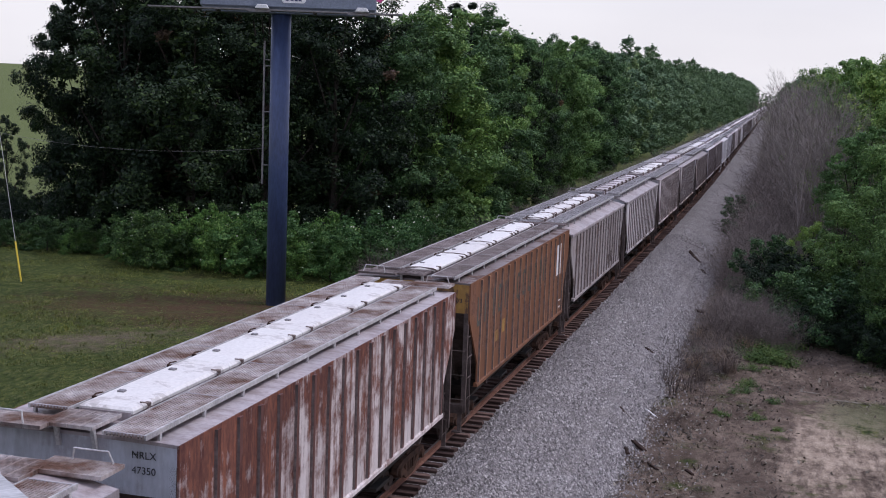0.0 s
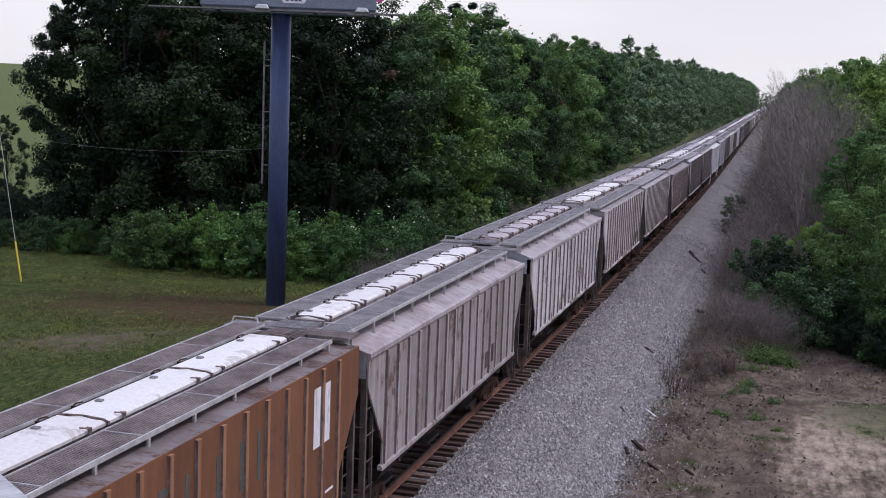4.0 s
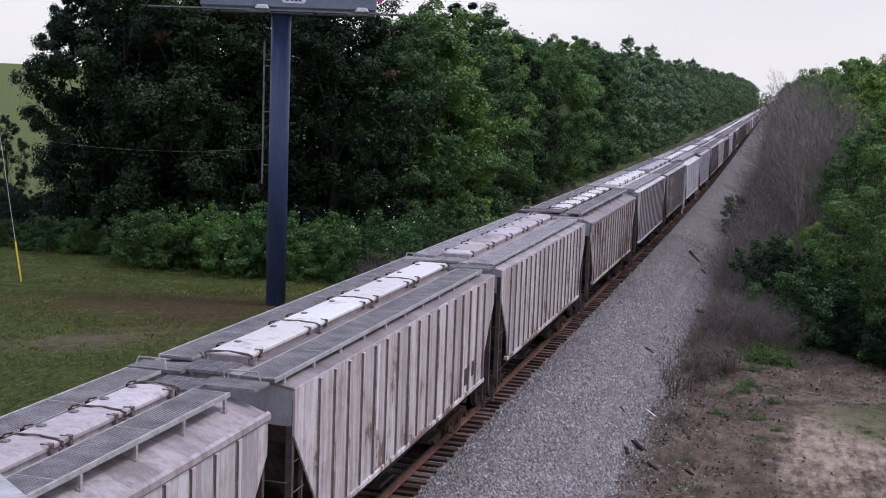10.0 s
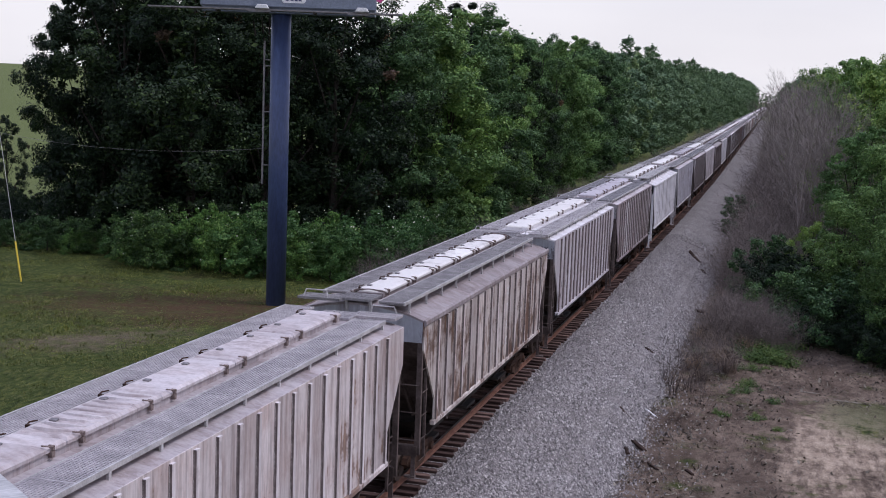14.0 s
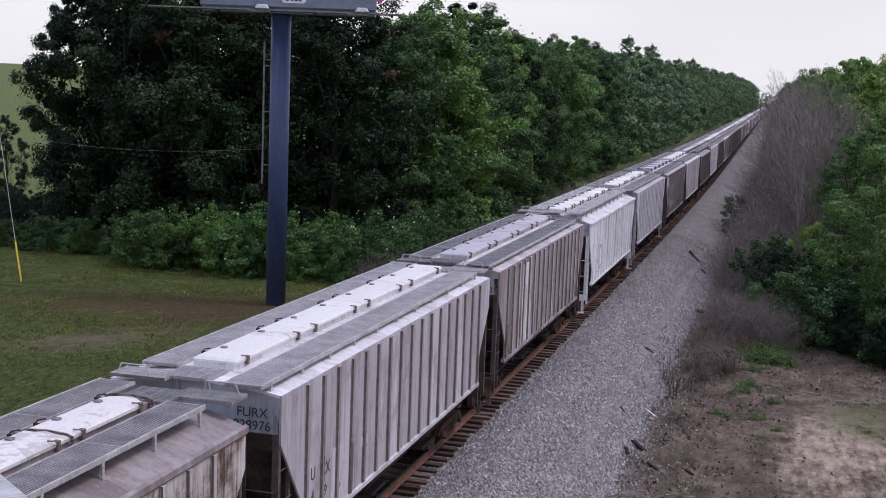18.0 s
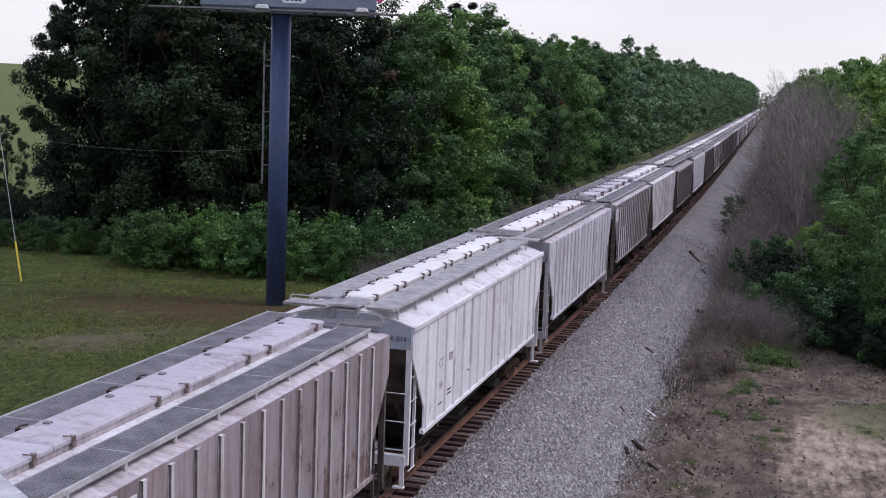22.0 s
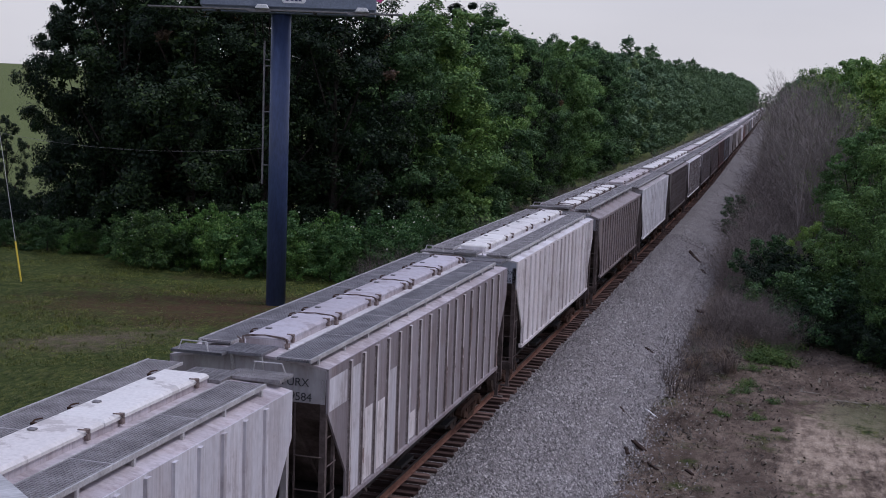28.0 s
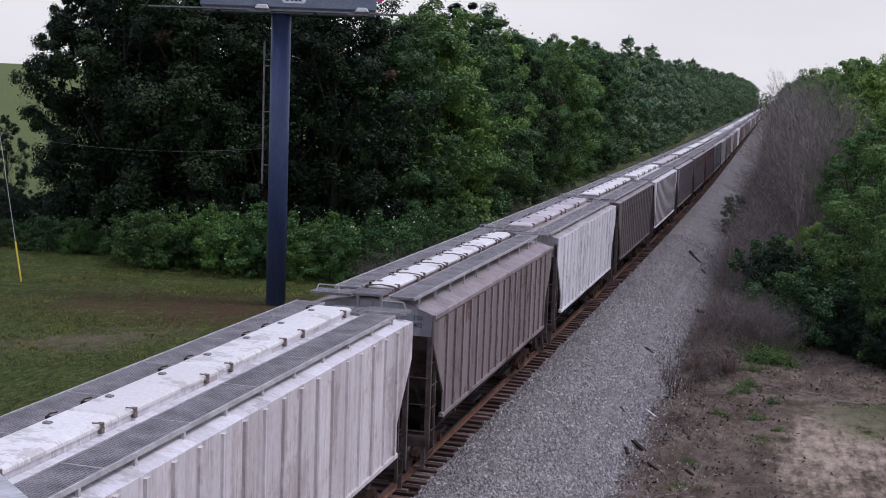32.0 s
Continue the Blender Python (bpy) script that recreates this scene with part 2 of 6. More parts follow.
CONCRETE = two_tone("pale_concrete", (0.4, 0.4, 0.4), (0.58, 0.58, 0.58), 6.0, 0.9, bump=0.3)
WHITE = two_tone("white_paint", (0.7, 0.7, 0.7), (0.82, 0.82, 0.82), 5.0, 0.6, bump=0)
BLACK = two_tone("black_paint", (0.015, 0.015, 0.018), (0.03, 0.03, 0.035), 5.0, 0.6, bump=0)
PINK = two_tone("magenta_vinyl", (0.5, 0.05, 0.2), (0.6, 0.08, 0.26), 5.0, 0.6, bump=0)


# ---------------------------------------------------------------- mesh helpers
def box(bm, x0, x1, y0, y1, z0, z1):
    v = [bm.verts.new((x, y, z)) for x in (x0, x1) for y in (y0, y1) for z in (z0, z1)]
    for f in ((0, 1, 3, 2), (4, 6, 7, 5), (0, 4, 5, 1), (2, 3, 7, 6), (0, 2, 6, 4), (1, 5, 7, 3)):
        bm.faces.new([v[i] for i in f])
    return v


def prism(bm, outline, axis, a, c):
    """An outline of (u, v) points drawn along one axis from a to c."""
    def at(u, v, w):
        return {"x": (w, u, v), "y": (u, w, v), "z": (u, v, w)}[axis]
    lo = [bm.verts.new(at(u, v, a)) for u, v in outline]
    hi = [bm.verts.new(at(u, v, c)) for u, v in outline]
    k = len(outline)
    bm.faces.new(lo[::-1]), bm.faces.new(hi)
    for i in range(k):
        bm.faces.new((lo[i], lo[(i + 1) % k], hi[(i + 1) % k], hi[i]))


def rod(bm, a, c, r0, r1=None, sides=6):
    a, c = Vector(a), Vector(c)
    r1 = r0 if r1 is None else r1
    q = (c - a).to_track_quat("Z", "Y")
    rings = []
    for p, r in ((a, r0), (c, r1)):
        rings.append([bm.verts.new(p + q @ Vector((r * math.cos(i * math.tau / sides), r * math.sin(i * math.tau / sides), 0))) for i in range(sides)])
    for i in range(sides):
        bm.faces.new((rings[0][i], rings[0][(i + 1) % sides], rings[1][(i + 1) % sides], rings[1][i]))
    bm.faces.new(rings[0][::-1]), bm.faces.new(rings[1])


def finish(name, bm, bevel=0.0, smooth=False):
    if bevel:
        bmesh.ops.bevel(bm, geom=bm.edges[:], offset=bevel, segments=1, affect="EDGES", profile=0.7)
    bmesh.ops.recalc_face_normals(bm, faces=bm.faces[:])
    me = bpy.data.meshes.new(name)
    bm.to_mesh(me)
    bm.free()
    if smooth:
        for p in me.polygons:
            p.use_smooth = True
    return me


def quads(name, corners, mats, idx=None):
    """A mesh of loose four-cornered faces from an array (n, 4, 3)."""
    me = bpy.data.meshes.new(name)
    k = len(corners)
    me.vertices.add(4 * k), me.loops.add(4 * k), me.polygons.add(k)
    me.vertices.foreach_set("co", np.asarray(corners, np.float32).ravel())
    me.loops.foreach_set("vertex_index", np.arange(4 * k, dtype=np.int32))
    me.polygons.foreach_set("loop_start", np.arange(0, 4 * k, 4, dtype=np.int32))
    me.polygons.foreach_set("loop_total", np.full(k, 4, np.int32))
    for m in mats:
        me.materials.append(m)
    if idx is not None:
        me.polygons.foreach_set("material_index", np.asarray(idx, np.int32))
    me.update(calc_edges=True)
    return me


def part(name, bm, material, parent, label="", at=None):
    """One mesh object under a thing or a part; bm may be a finished mesh that other parts share."""
    me = bm if isinstance(bm, bpy.types.Mesh) else finish(name, bm)
    if not me.materials:
        me.materials.append(material)
    ob = new(name, me)
    if material is not None and me.materials[0] != material:
        ob.material_slots[0].link = "OBJECT"
        ob.material_slots[0].material = material
    ob.parent = parent
    if at is not None:
        ob.matrix_basis = at
    if label:
        tagged(ob, label)
    return ob


# ---------------------------------------------------------------- the line of the track
def bend(y):
    """How far the track's centre line has curved aside at y."""
    y = max(y, 40.0)
    return -6.4e-5 * (y - 40) ** 2 if y < 180.6 else -1.265 - 0.018 * (y - 180.6)


def heading(y):
    return 0.0 if y < 40 else min(1.28e-4 * (y - 40), 0.018)


def hill(x, y):
    """Height of the ground."""
    u = x - bend(y)
    if u >= 0:
        z = np.interp(u, [0, 2.0, 2.3, 5.3, 9, 14, 60, 3000], [-0.2, -0.2, -0.24, -1.62, -1.7, -1.75, -2, -2])
    else:
        z = np.interp(-u, [0, 2.0, 2.3, 4.6, 8, 14, 3000], [-0.2, -0.2, -0.24, -1.4, -1.9, -2.0, -2.0])
    d = -0.6 * x + 0.8 * y
    away = -x - 0.42 * y
    if away > 0 and y > 0:
        z += np.interp(d, [115, 330, 520, 3000], [0, 13.5, 14.5, 14.0]) * min(1.0, away / 25)
    if abs(u) > 5.6:
        z += 0.10 * noise.noise((x * 0.25, y * 0.25, 0)) + 0.05 * noise.noise((x * 0.9, y * 0.9, 3))
    return float(z)


# ---------------------------------------------------------------- ground
def ground_material():
    m, n, l, b = nodes_of("ground", 0.97)
    t = n.new("ShaderNodeTexCoord")
    sep = n.new("ShaderNodeSeparateXYZ")
    l.new(t.outputs["Object"], sep.inputs[0])
    warp = tex(n, l, "noise", 0.35, (1, 1, 1), 5.0)
    fine = tex(n, l, "noise", 3.0, (1.5, 0.55, 1), 6.0, 0.72)
    tiny = tex(n, l, "noise", 22.0, (1, 1, 1), 4.0, 0.7)
    big = tex(n, l, "noise", 0.13, (1, 1.6, 1), 6.0, 0.65)

    def math_node(op, a, c):
        k = n.new("ShaderNodeMath")
        k.operation = op
        for sock, v in zip(k.inputs, (a, c)):
            if isinstance(v, bpy.types.NodeSocket):
                l.new(v, sock)
            else:
                sock.default_value = v
        return k.outputs[0]

    def soft(v, lo, hi):
        r = n.new("ShaderNodeMapRange")
        r.inputs["From Min"].default_value, r.inputs["From Max"].default_value = lo, hi
        l.new(v, r.inputs["Value"])
        return r.outputs[0]
    wx = math_node("ADD", sep.outputs[0], math_node("MULTIPLY", math_node("SUBTRACT", warp.outputs["Fac"], 0.5), 5.0))
    grass = ramp(n, l, fine.outputs["Fac"], [(0.34, (0.02, 0.032, 0.009)), (0.5, (0.052, 0.073, 0.018)), (0.66, (0.13, 0.135, 0.04))])
    dry = mixed(n, l, fine.outputs["Fac"], (0.045, 0.024, 0.015), (0.13, 0.072, 0.044))

    def blob(cx, cy, rx, ry, lean, rough):
        ex = math_node("DIVIDE", math_node("SUBTRACT", math_node("SUBTRACT", sep.outputs[0], cx), math_node("MULTIPLY", math_node("SUBTRACT", sep.outputs[1], cy), lean)), rx)
        ey = math_node("DIVIDE", math_node("SUBTRACT", sep.outputs[1], cy), ry)
        e = math_node("ADD", math_node("MULTIPLY", ex, ex), math_node("MULTIPLY", ey, ey))
        return math_node("ADD", e, math_node("MULTIPLY", math_node("SUBTRACT", mottle.outputs["Fac"], 0.5), rough))
    mottle = tex(n, l, "noise", 1.3, (1, 1, 1), 7.0, 0.72)
    brown = math_node("MULTIPLY", soft(blob(-18.5, 57.5, 6.5, 4.2, 0.3, 10.0), 2.8, -0.6), 0.92)
    left = mixed(n, l, ramp(n, l, big.outputs["Fac"], [(0.58, (0, 0, 0)), (0.75, (0.7, 0.7, 0.7))]), grass, dry)
    left = mixed(n, l, math_node("MULTIPLY", soft(mottle.outputs["Fac"], 0.5, 0.66), 0.6), left, (0.1, 0.12, 0.034))
    left = mixed(n, l, brown, left, dry)
    worn = math_node("MULTIPLY", soft(blob(-19.6, 48.0, 2.4, 3.4, 0.5, 8.0), 1.8, -0.5), 0.75)
    left = mixed(n, l, worn, left, mixed(n, l, fine.outputs["Fac"], (0.1, 0.07, 0.05), (0.25, 0.19, 0.145)))
    pasture = mixed(n, l, fine.outputs["Fac"], (0.1, 0.128, 0.044), (0.15, 0.175, 0.064))
    left = mixed(n, l, soft(sep.outputs[1], 92, 105), left, pasture)
    earth = tex(n, l, "noise", 0.9, (1.2, 0.6, 1), 7.0, 0.75)
    soil = ramp(n, l, earth.outputs["Fac"], [(0.32, (0.056, 0.039, 0.03)), (0.5, (0.145, 0.107, 0.083)), (0.7, (0.3, 0.232, 0.18))])
    sand = ramp(n, l, fine.outputs["Fac"], [(0.3, (0.34, 0.256, 0.19)), (0.7, (0.6, 0.48, 0.37))])
    # pale patch of bare sand, with two worn wheel tracks beside it
    tread = tex(n, l, "noise", 1.0, (3.2, 0.9, 1), 6.0, 0.7)
    bed = soft(blob(11.5, 41.8, 1.65, 6.0, 0.1, 5.0), 1.5, 0.2)
    for cx, w in ((9.95, 0.2), (12.4, 0.3)):
        strip = math_node("ADD", math_node("ABSOLUTE", math_node("SUBTRACT", sep.outputs[0], math_node("ADD", cx, math_node("MULTIPLY", warp.outputs["Fac"], 0.5))), 0.0),
                          math_node("MULTIPLY", math_node("SUBTRACT", mottle.outputs["Fac"], 0.5), 0.7))
        strip = math_node("MULTIPLY", soft(strip, w, w * 0.3), soft(math_node("ABSOLUTE", math_node("SUBTRACT", sep.outputs[1], 39.0), 0.0), 8.0, 5.0))
        bed = math_node("MAXIMUM", bed, math_node("MULTIPLY", strip, 0.8))
    patch = math_node("MULTIPLY", bed, soft(math_node("ADD", tread.outputs["Fac"], math_node("MULTIPLY", soft(sep.outputs[1], 35, 50), 0.22)), 0.44, 0.62))
    right = mixed(n, l, patch, soil, sand)
    moss = math_node("MULTIPLY", soft(blob(12.6, 46.4, 1.6, 3.0, 0.0, 3.0), 1.5, 0.2), 0.75)
    right = mixed(n, l, moss, right, mixed(n, l, fine.outputs["Fac"], (0.07, 0.085, 0.035), (0.17, 0.17, 0.09)))
    weeds = mixed(n, l, soft(tex(n, l, "noise", 0.5, (1, 1, 1), 6.0, 0.7).outputs["Fac"], 0.56, 0.68), right, grass)
    right = weeds
    col = mixed(n, l, soft(wx, 2.5, 3.5), left, right)
    tone = ramp(n, l, tiny.outputs["Fac"], [(0.25, (0.62, 0.62, 0.62)), (0.75, (1.3, 1.3, 1.3))])
    l.new(mixed(n, l, 1.0, col, tone, "MULTIPLY"), b.inputs["Base Color"])
    bumped(n, l, b, tiny.outputs["Fac"], 0.9, 0.08)
    return m


def steps(*runs):
    out = []
    for a, c, s in runs:
        k = max(1, round((c - a) / s))
        out += [a + (c - a) * i / k for i in range(k)]
    return out + [runs[-1][1]]


def sheet(name, xs, ys, height, mat, u_space=False):
    verts = [((x + bend(y)) if u_space else x, y, height(x, y)) for y in ys for x in xs]
    w = len(xs)
    faces = [(j * w + i, j * w + i + 1, (j + 1) * w + i + 1, (j + 1) * w + i) for j in range(len(ys) - 1) for i in range(w - 1)]
    me = bpy.data.meshes.new(name)
    me.from_pydata(verts, [], faces)
    me.materials.append(mat)
    for p in me.polygons:
        p.use_smooth = True
    return new(name, me)


def base_height(x, y):
    z = hill(x, y)
    return z - 0.35 if abs(x - bend(y)) < 4.9 else z


GXS = steps((-2500, -400, 300), (-400, -80, 20), (-80, -6, 1.5), (-6, 20, 0.8), (20, 100, 10), (100, 2500, 400))
GYS = steps((-300, 0, 60), (0, 24, 4), (24, 80, 0.9), (80, 130, 3), (130, 500, 12), (500, 4000, 350))
tagged(sheet("ground", GXS, GYS, base_height, ground_material()),
       "uneven ground, rough grass on one side and bare brown dirt on the other", "ground", kind="structure")


def ballast_material():
    m, n, l, b = nodes_of("ballast", 0.9)
    v = tex(n, l, "voronoi", 25.0)
    big = tex(n, l, "noise", 0.7, (1, 1, 1), 5.0)
    stone = ramp(n, l, v.outputs["Color"], [(0.1, (0.125, 0.116, 0.112)), (0.5, (0.32, 0.298, 0.29)), (0.8, (0.5, 0.467, 0.455)), (0.97, (0.78, 0.735, 0.72))])
    # gaps between stones darkened, their shade put into the colour
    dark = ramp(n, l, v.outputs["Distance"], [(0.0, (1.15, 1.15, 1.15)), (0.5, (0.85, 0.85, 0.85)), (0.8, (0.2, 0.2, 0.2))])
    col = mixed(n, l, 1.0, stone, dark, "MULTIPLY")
    col = mixed(n, l, 1.0, col, ramp(n, l, big.outputs["Fac"], [(0.35, (0.78, 0.76, 0.75)), (0.65, (1.1, 1.1, 1.1))]), "MULTIPLY")
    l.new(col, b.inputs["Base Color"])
    inv = n.new("ShaderNodeMath")
    inv.operation = "SUBTRACT"
    inv.inputs[0].default_value = 1.0
    l.new(v.outputs["Distance"], inv.inputs[1])
    bumped(n, l, b, inv.outputs[0], 0.7, 0.04)
    return m


BALLAST = ballast_material()


def ballast_height(u, y):
    z = hill(u + bend(y), y)
    if abs(u) < 2.1:
        z -= 0.05 if abs(u) < 1.36 else 0.02
    if abs(u) > 3.0:
        z += 0.06 * noise.noise((u * 0.8, y * 0.6, 7))
    # the toe thins out unevenly over the dirt
    toe = abs(u) - 5.1 - 0.5 * noise.noise((y * 0.33, 2, 1)) - 0.28 * noise.noise((y * 1.1, 5, u * 0.5))
    return z + 0.05 - 0.28 * max(0.0, toe + 0.2) if abs(u) > 4.2 else z


BXS = [-5.3, -4.6, -3.4, -2.3, -2.0, -1.3, -0.7, 0, 0.7, 1.3, 1.7, 2.0, 2.3, 2.8, 3.3, 3.8, 4.3, 4.7, 4.95, 5.2, 5.45, 5.7, 6.0, 6.4]
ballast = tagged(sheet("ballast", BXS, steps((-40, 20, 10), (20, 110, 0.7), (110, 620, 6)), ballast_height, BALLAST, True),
                 "bed of crushed grey stone sloping down from the track", "ballast", kind="structure")


def stone_scatter():
    """Loose stones on the bed, as four-sided chips with a top and a waist."""
    rng = np.random.default_rng(5)
    k = 62000
    y = 25 + 65 * rng.random(k) ** 1.5
    u = np.abs(4.3 * rng.random(k) + 0.25 * rng.normal(size=k)) + 1.33 + np.where(rng.random(k) < 0.16, 2.2 * rng.random(k) ** 1.5, 0)
    size = 0.02 + 0.03 * rng.random(k) ** 2
    verts, faces = [], []
    tri = ((0, 1, 2), (0, 2, 3), (0, 3, 4), (0, 4, 1))
    for i in range(k):
        z = max(ballast_height(u[i], y[i]), base_height(u[i] + bend(y[i]), y[i]))
        a, s = rng.random() * 6.28, size[i]
        cx, cy = u[i] + bend(y[i]), y[i]
        o = len(verts)
        verts.append((cx + s * 0.3 * math.cos(a * 3), cy, z + s * (0.8 + 0.5 * rng.random())))
        for j in range(4):
            r = s * (0.8 + 0.5 * rng.random())
            verts.append((cx + r * math.cos(a + j * 1.57), cy + r * math.sin(a + j * 1.57), z - 0.01))
        faces += [tuple(o + q for q in f) for f in tri]
    me = bpy.data.meshes.new("loose_stones")
    me.from_pydata(verts, [], faces)
    m, n, l, b = nodes_of("stone_chips", 0.85)
    geo = n.new("ShaderNodeNewGeometry")
    l.new(ramp(n, l, geo.outputs["Random Per Island"], [(0, (0.1, 0.092, 0.09)), (0.55, (0.25, 0.232, 0.228)), (0.85, (0.4, 0.37, 0.36)), (1, (0.66, 0.62, 0.6))]), b.inputs["Base Color"])
    me.materials.append(m)
    return tagged(new("loose_stones", me), "loose chips of crushed grey stone on the track bed", "stones", kind="stuff")


stone_scatter()


# ---------------------------------------------------------------- track
def rail(side):
    prof = [(-0.075, -0.17), (0.075, -0.17), (0.075, -0.155), (0.012, -0.13), (0.012, -0.045), (0.037, -0.035), (0.037, -0.003), (0.03, 0.0),
            (-0.03, 0.0), (-0.037, -0.003), (-0.037, -0.035), (-0.012, -0.045), (-0.012, -0.13), (-0.075, -0.155)]
    ys = steps((-40, 40, 40), (40, 620, 8))
    verts = [(side * 0.7525 + bend(y) + u, y, v) for y in ys for u, v in prof]
    k = len(prof)
    faces = [(j * k + i, j * k + (i + 1) % k, (j + 1) * k + (i + 1) % k, (j + 1) * k + i) for j in range(len(ys) - 1) for i in range(k)]
    me = bpy.data.meshes.new("rail")
    me.from_pydata(verts, [], faces)
    me.materials.append(RAIL_RUST), me.materials.append(RAIL_HEAD)
    me.polygons.foreach_set("material_index", np.array([1 if (f % k) == 7 else 0 for f in range(len(faces))], np.int32))
    return new("rail", me)


track = tagged(new("railway_track"), "single line of rusty rails on weathered timber ties", "railway track", kind="structure")
for side in (-1, 1):
    rail(side).parent = track


# ---------------------------------------------------------------- hopper cars
L, EAVE, RIDGE, HALF = 14.65, 4.12, 4.42, 1.58
END = L / 2
SILL = 1.55
FLAT_EAVE = 4.27
MESH = {}


def shared(key, build):
    if key not in MESH:
        MESH[key] = build()
    return MESH[key]


def side_sheet(e=EAVE):
    bm = bmesh.new()
    o = [(-END, e), (-END, EAVE - 0.68), (-END + 1.05, 2.05), (-END + 1.05, SILL), (END - 1.05, SILL), (END - 1.05, 2.05), (END, EAVE - 0.68), (END, e)]
    prism(bm, o, "x", -0.02, 0.02)
    return finish("side_sheet", bm)


def roof_profile(e=EAVE, k=9):
    return [(HALF * (2 * i / (k - 1) - 1), e + (RIDGE - e) * (1 - (2 * i / (k - 1) - 1) ** 2) ** 0.9) for i in range(k)]


def roof_mesh(e=EAVE):
    bm = bmesh.new()
    top = roof_profile(e)
    o = top + [(x, z - 0.05) for x, z in reversed(top)]
    prism(bm, o, "y", -END, END)
    return finish("roof", bm)


def eave_mesh():
    bm = bmesh.new()
    o = [(0.0, 0.035), (0.05, 0.0), (0.055, -0.09), (0.02, -0.13), (0.0, -0.13)]
    prism(bm, o, "y", -END - 0.02, END + 0.02)
    return finish("eave_rail", bm)


def end_sheet(e=EAVE):
    bm = bmesh.new()
    o = [(-HALF + 0.02, EAVE - 0.52)] + roof_profile(e) + [(HALF - 0.02, EAVE - 0.52)]
    prism(bm, [(x * 0.985, z) for x, z in o], "y", -0.02, 0.02)
    return finish("end_sheet", bm)


def slope_sheet():
    bm = bmesh.new()
    prism(bm, [(0.03, EAVE - 0.52), (0.09, EAVE - 0.52), (2.6, 1.2), (2.5, 1.2)], "x", -HALF + 0.04, HALF - 0.04)
    for x in (-0.75, 0.0, 0.75):
        prism(bm, [(0.03, EAVE - 0.6), (0.1, EAVE - 0.65), (2.45, 1.2), (2.2, 1.2)], "x", x - 0.03, x + 0.03)
    return finish("slope_sheet", bm)


def post_mesh(top, dark_flank=False):
    """A channel post; some have dirt and shade put into the -y flank's colour."""
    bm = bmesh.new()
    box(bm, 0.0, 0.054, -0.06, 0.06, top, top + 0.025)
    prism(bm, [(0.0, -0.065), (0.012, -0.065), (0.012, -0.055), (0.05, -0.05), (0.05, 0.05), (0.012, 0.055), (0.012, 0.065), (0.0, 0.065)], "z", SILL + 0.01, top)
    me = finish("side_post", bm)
    if dark_flank:
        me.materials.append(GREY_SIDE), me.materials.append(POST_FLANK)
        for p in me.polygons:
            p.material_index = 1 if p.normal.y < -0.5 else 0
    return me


def sill_mesh():
    bm = bmesh.new()
    prism(bm, [(-0.05, SILL), (-0.05, SILL - 0.1), (0.03, SILL - 0.1), (0.03, SILL - 0.11), (0.058, SILL - 0.11), (0.058, SILL - 0.03), (0.03, SILL)], "y", -END + 0.95, END - 0.95)
    return finish("side_sill", bm)


def comb(first, pitch, count, z, width):
    """Square-toothed profile of an open grating seen from its end."""
    o = []
    for i in range(count):
        u = first + i * pitch
        o += [(u, z - 0.05), (u, z), (u + width, z), (u + width, z - 0.05)]
    return o + [(o[-1][0], z - 0.056), (o[0][0], z - 0.056)]


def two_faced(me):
    """Colours the floor of a grating's slots dark, for the shade in its open gaps."""
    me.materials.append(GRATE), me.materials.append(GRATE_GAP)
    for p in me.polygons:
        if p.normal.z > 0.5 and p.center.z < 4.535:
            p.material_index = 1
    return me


def board_mesh(inner, edge):
    """Walkway of bars that run along the car over many thin cross bars."""
    bm = bmesh.new()
    count = int((edge - 0.03 - inner) / 0.0535) + 1
    prism(bm, comb(inner, 0.0535, count, 4.57, 0.024), "y", -END - 0.3, END - 0.6)
    for i in range(216):
        y = -END - 0.28 + i * 0.0655
        box(bm, inner + 0.002, edge - 0.016, y, y + 0.013, 4.53, 4.567)
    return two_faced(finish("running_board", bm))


def edge_mesh(inner, edge):
    """Angle bar along the outer side of a walkway and the thin bar along its inner side."""
    bm = bmesh.new()
    box(bm, edge - 0.015, edge + 0.015, -END - 0.32, END - 0.58, 4.505, 4.58)
    box(bm, inner - 0.02, inner - 0.006, -END - 0.32, END - 0.58, 4.525, 4.58)
    return finish("board_edge", bm)


def bracket_mesh(inner, edge):
    bm = bmesh.new()
    box(bm, edge - 0.022, edge + 0.018, -0.03, 0.03, 4.2, 4.51)
    box(bm, edge - 0.022, edge + 0.03, -0.045, 0.045, 4.2, 4.215 + 0.1)
    box(bm, inner, edge - 0.01, -0.025, 0.025, 4.5, 4.528)
    return finish("bracket", bm)


def joint_mesh(inner, edge):
    """Bar where two lengths of grating meet."""
    bm = bmesh.new()
    box(bm, inner, edge - 0.015, -0.015, 0.015, 4.545, 4.576)
    return finish("board_joint", bm)


def flange_mesh():
    """Flat strip of the roof along the hatches."""
    bm = bmesh.new()
    box(bm, 0.4, 0.69, -END + 0.7, END - 0.7, 4.33, 4.425)
    return finish("coaming_flange", bm)


def platform_mesh():
    """Grated step out over the end, on the centre line."""
    bm = bmesh.new()
    prism(bm, comb(-END - 0.15, 0.036, 22, 4.56, 0.016), "x", -0.5, 0.33)
    for x in (-0.5, -0.3, -0.09, 0.12, 0.32):
        box(bm, x, x + 0.014, -END - 0.16, -END + 0.64, 4.51, 4.563)
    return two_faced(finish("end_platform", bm))


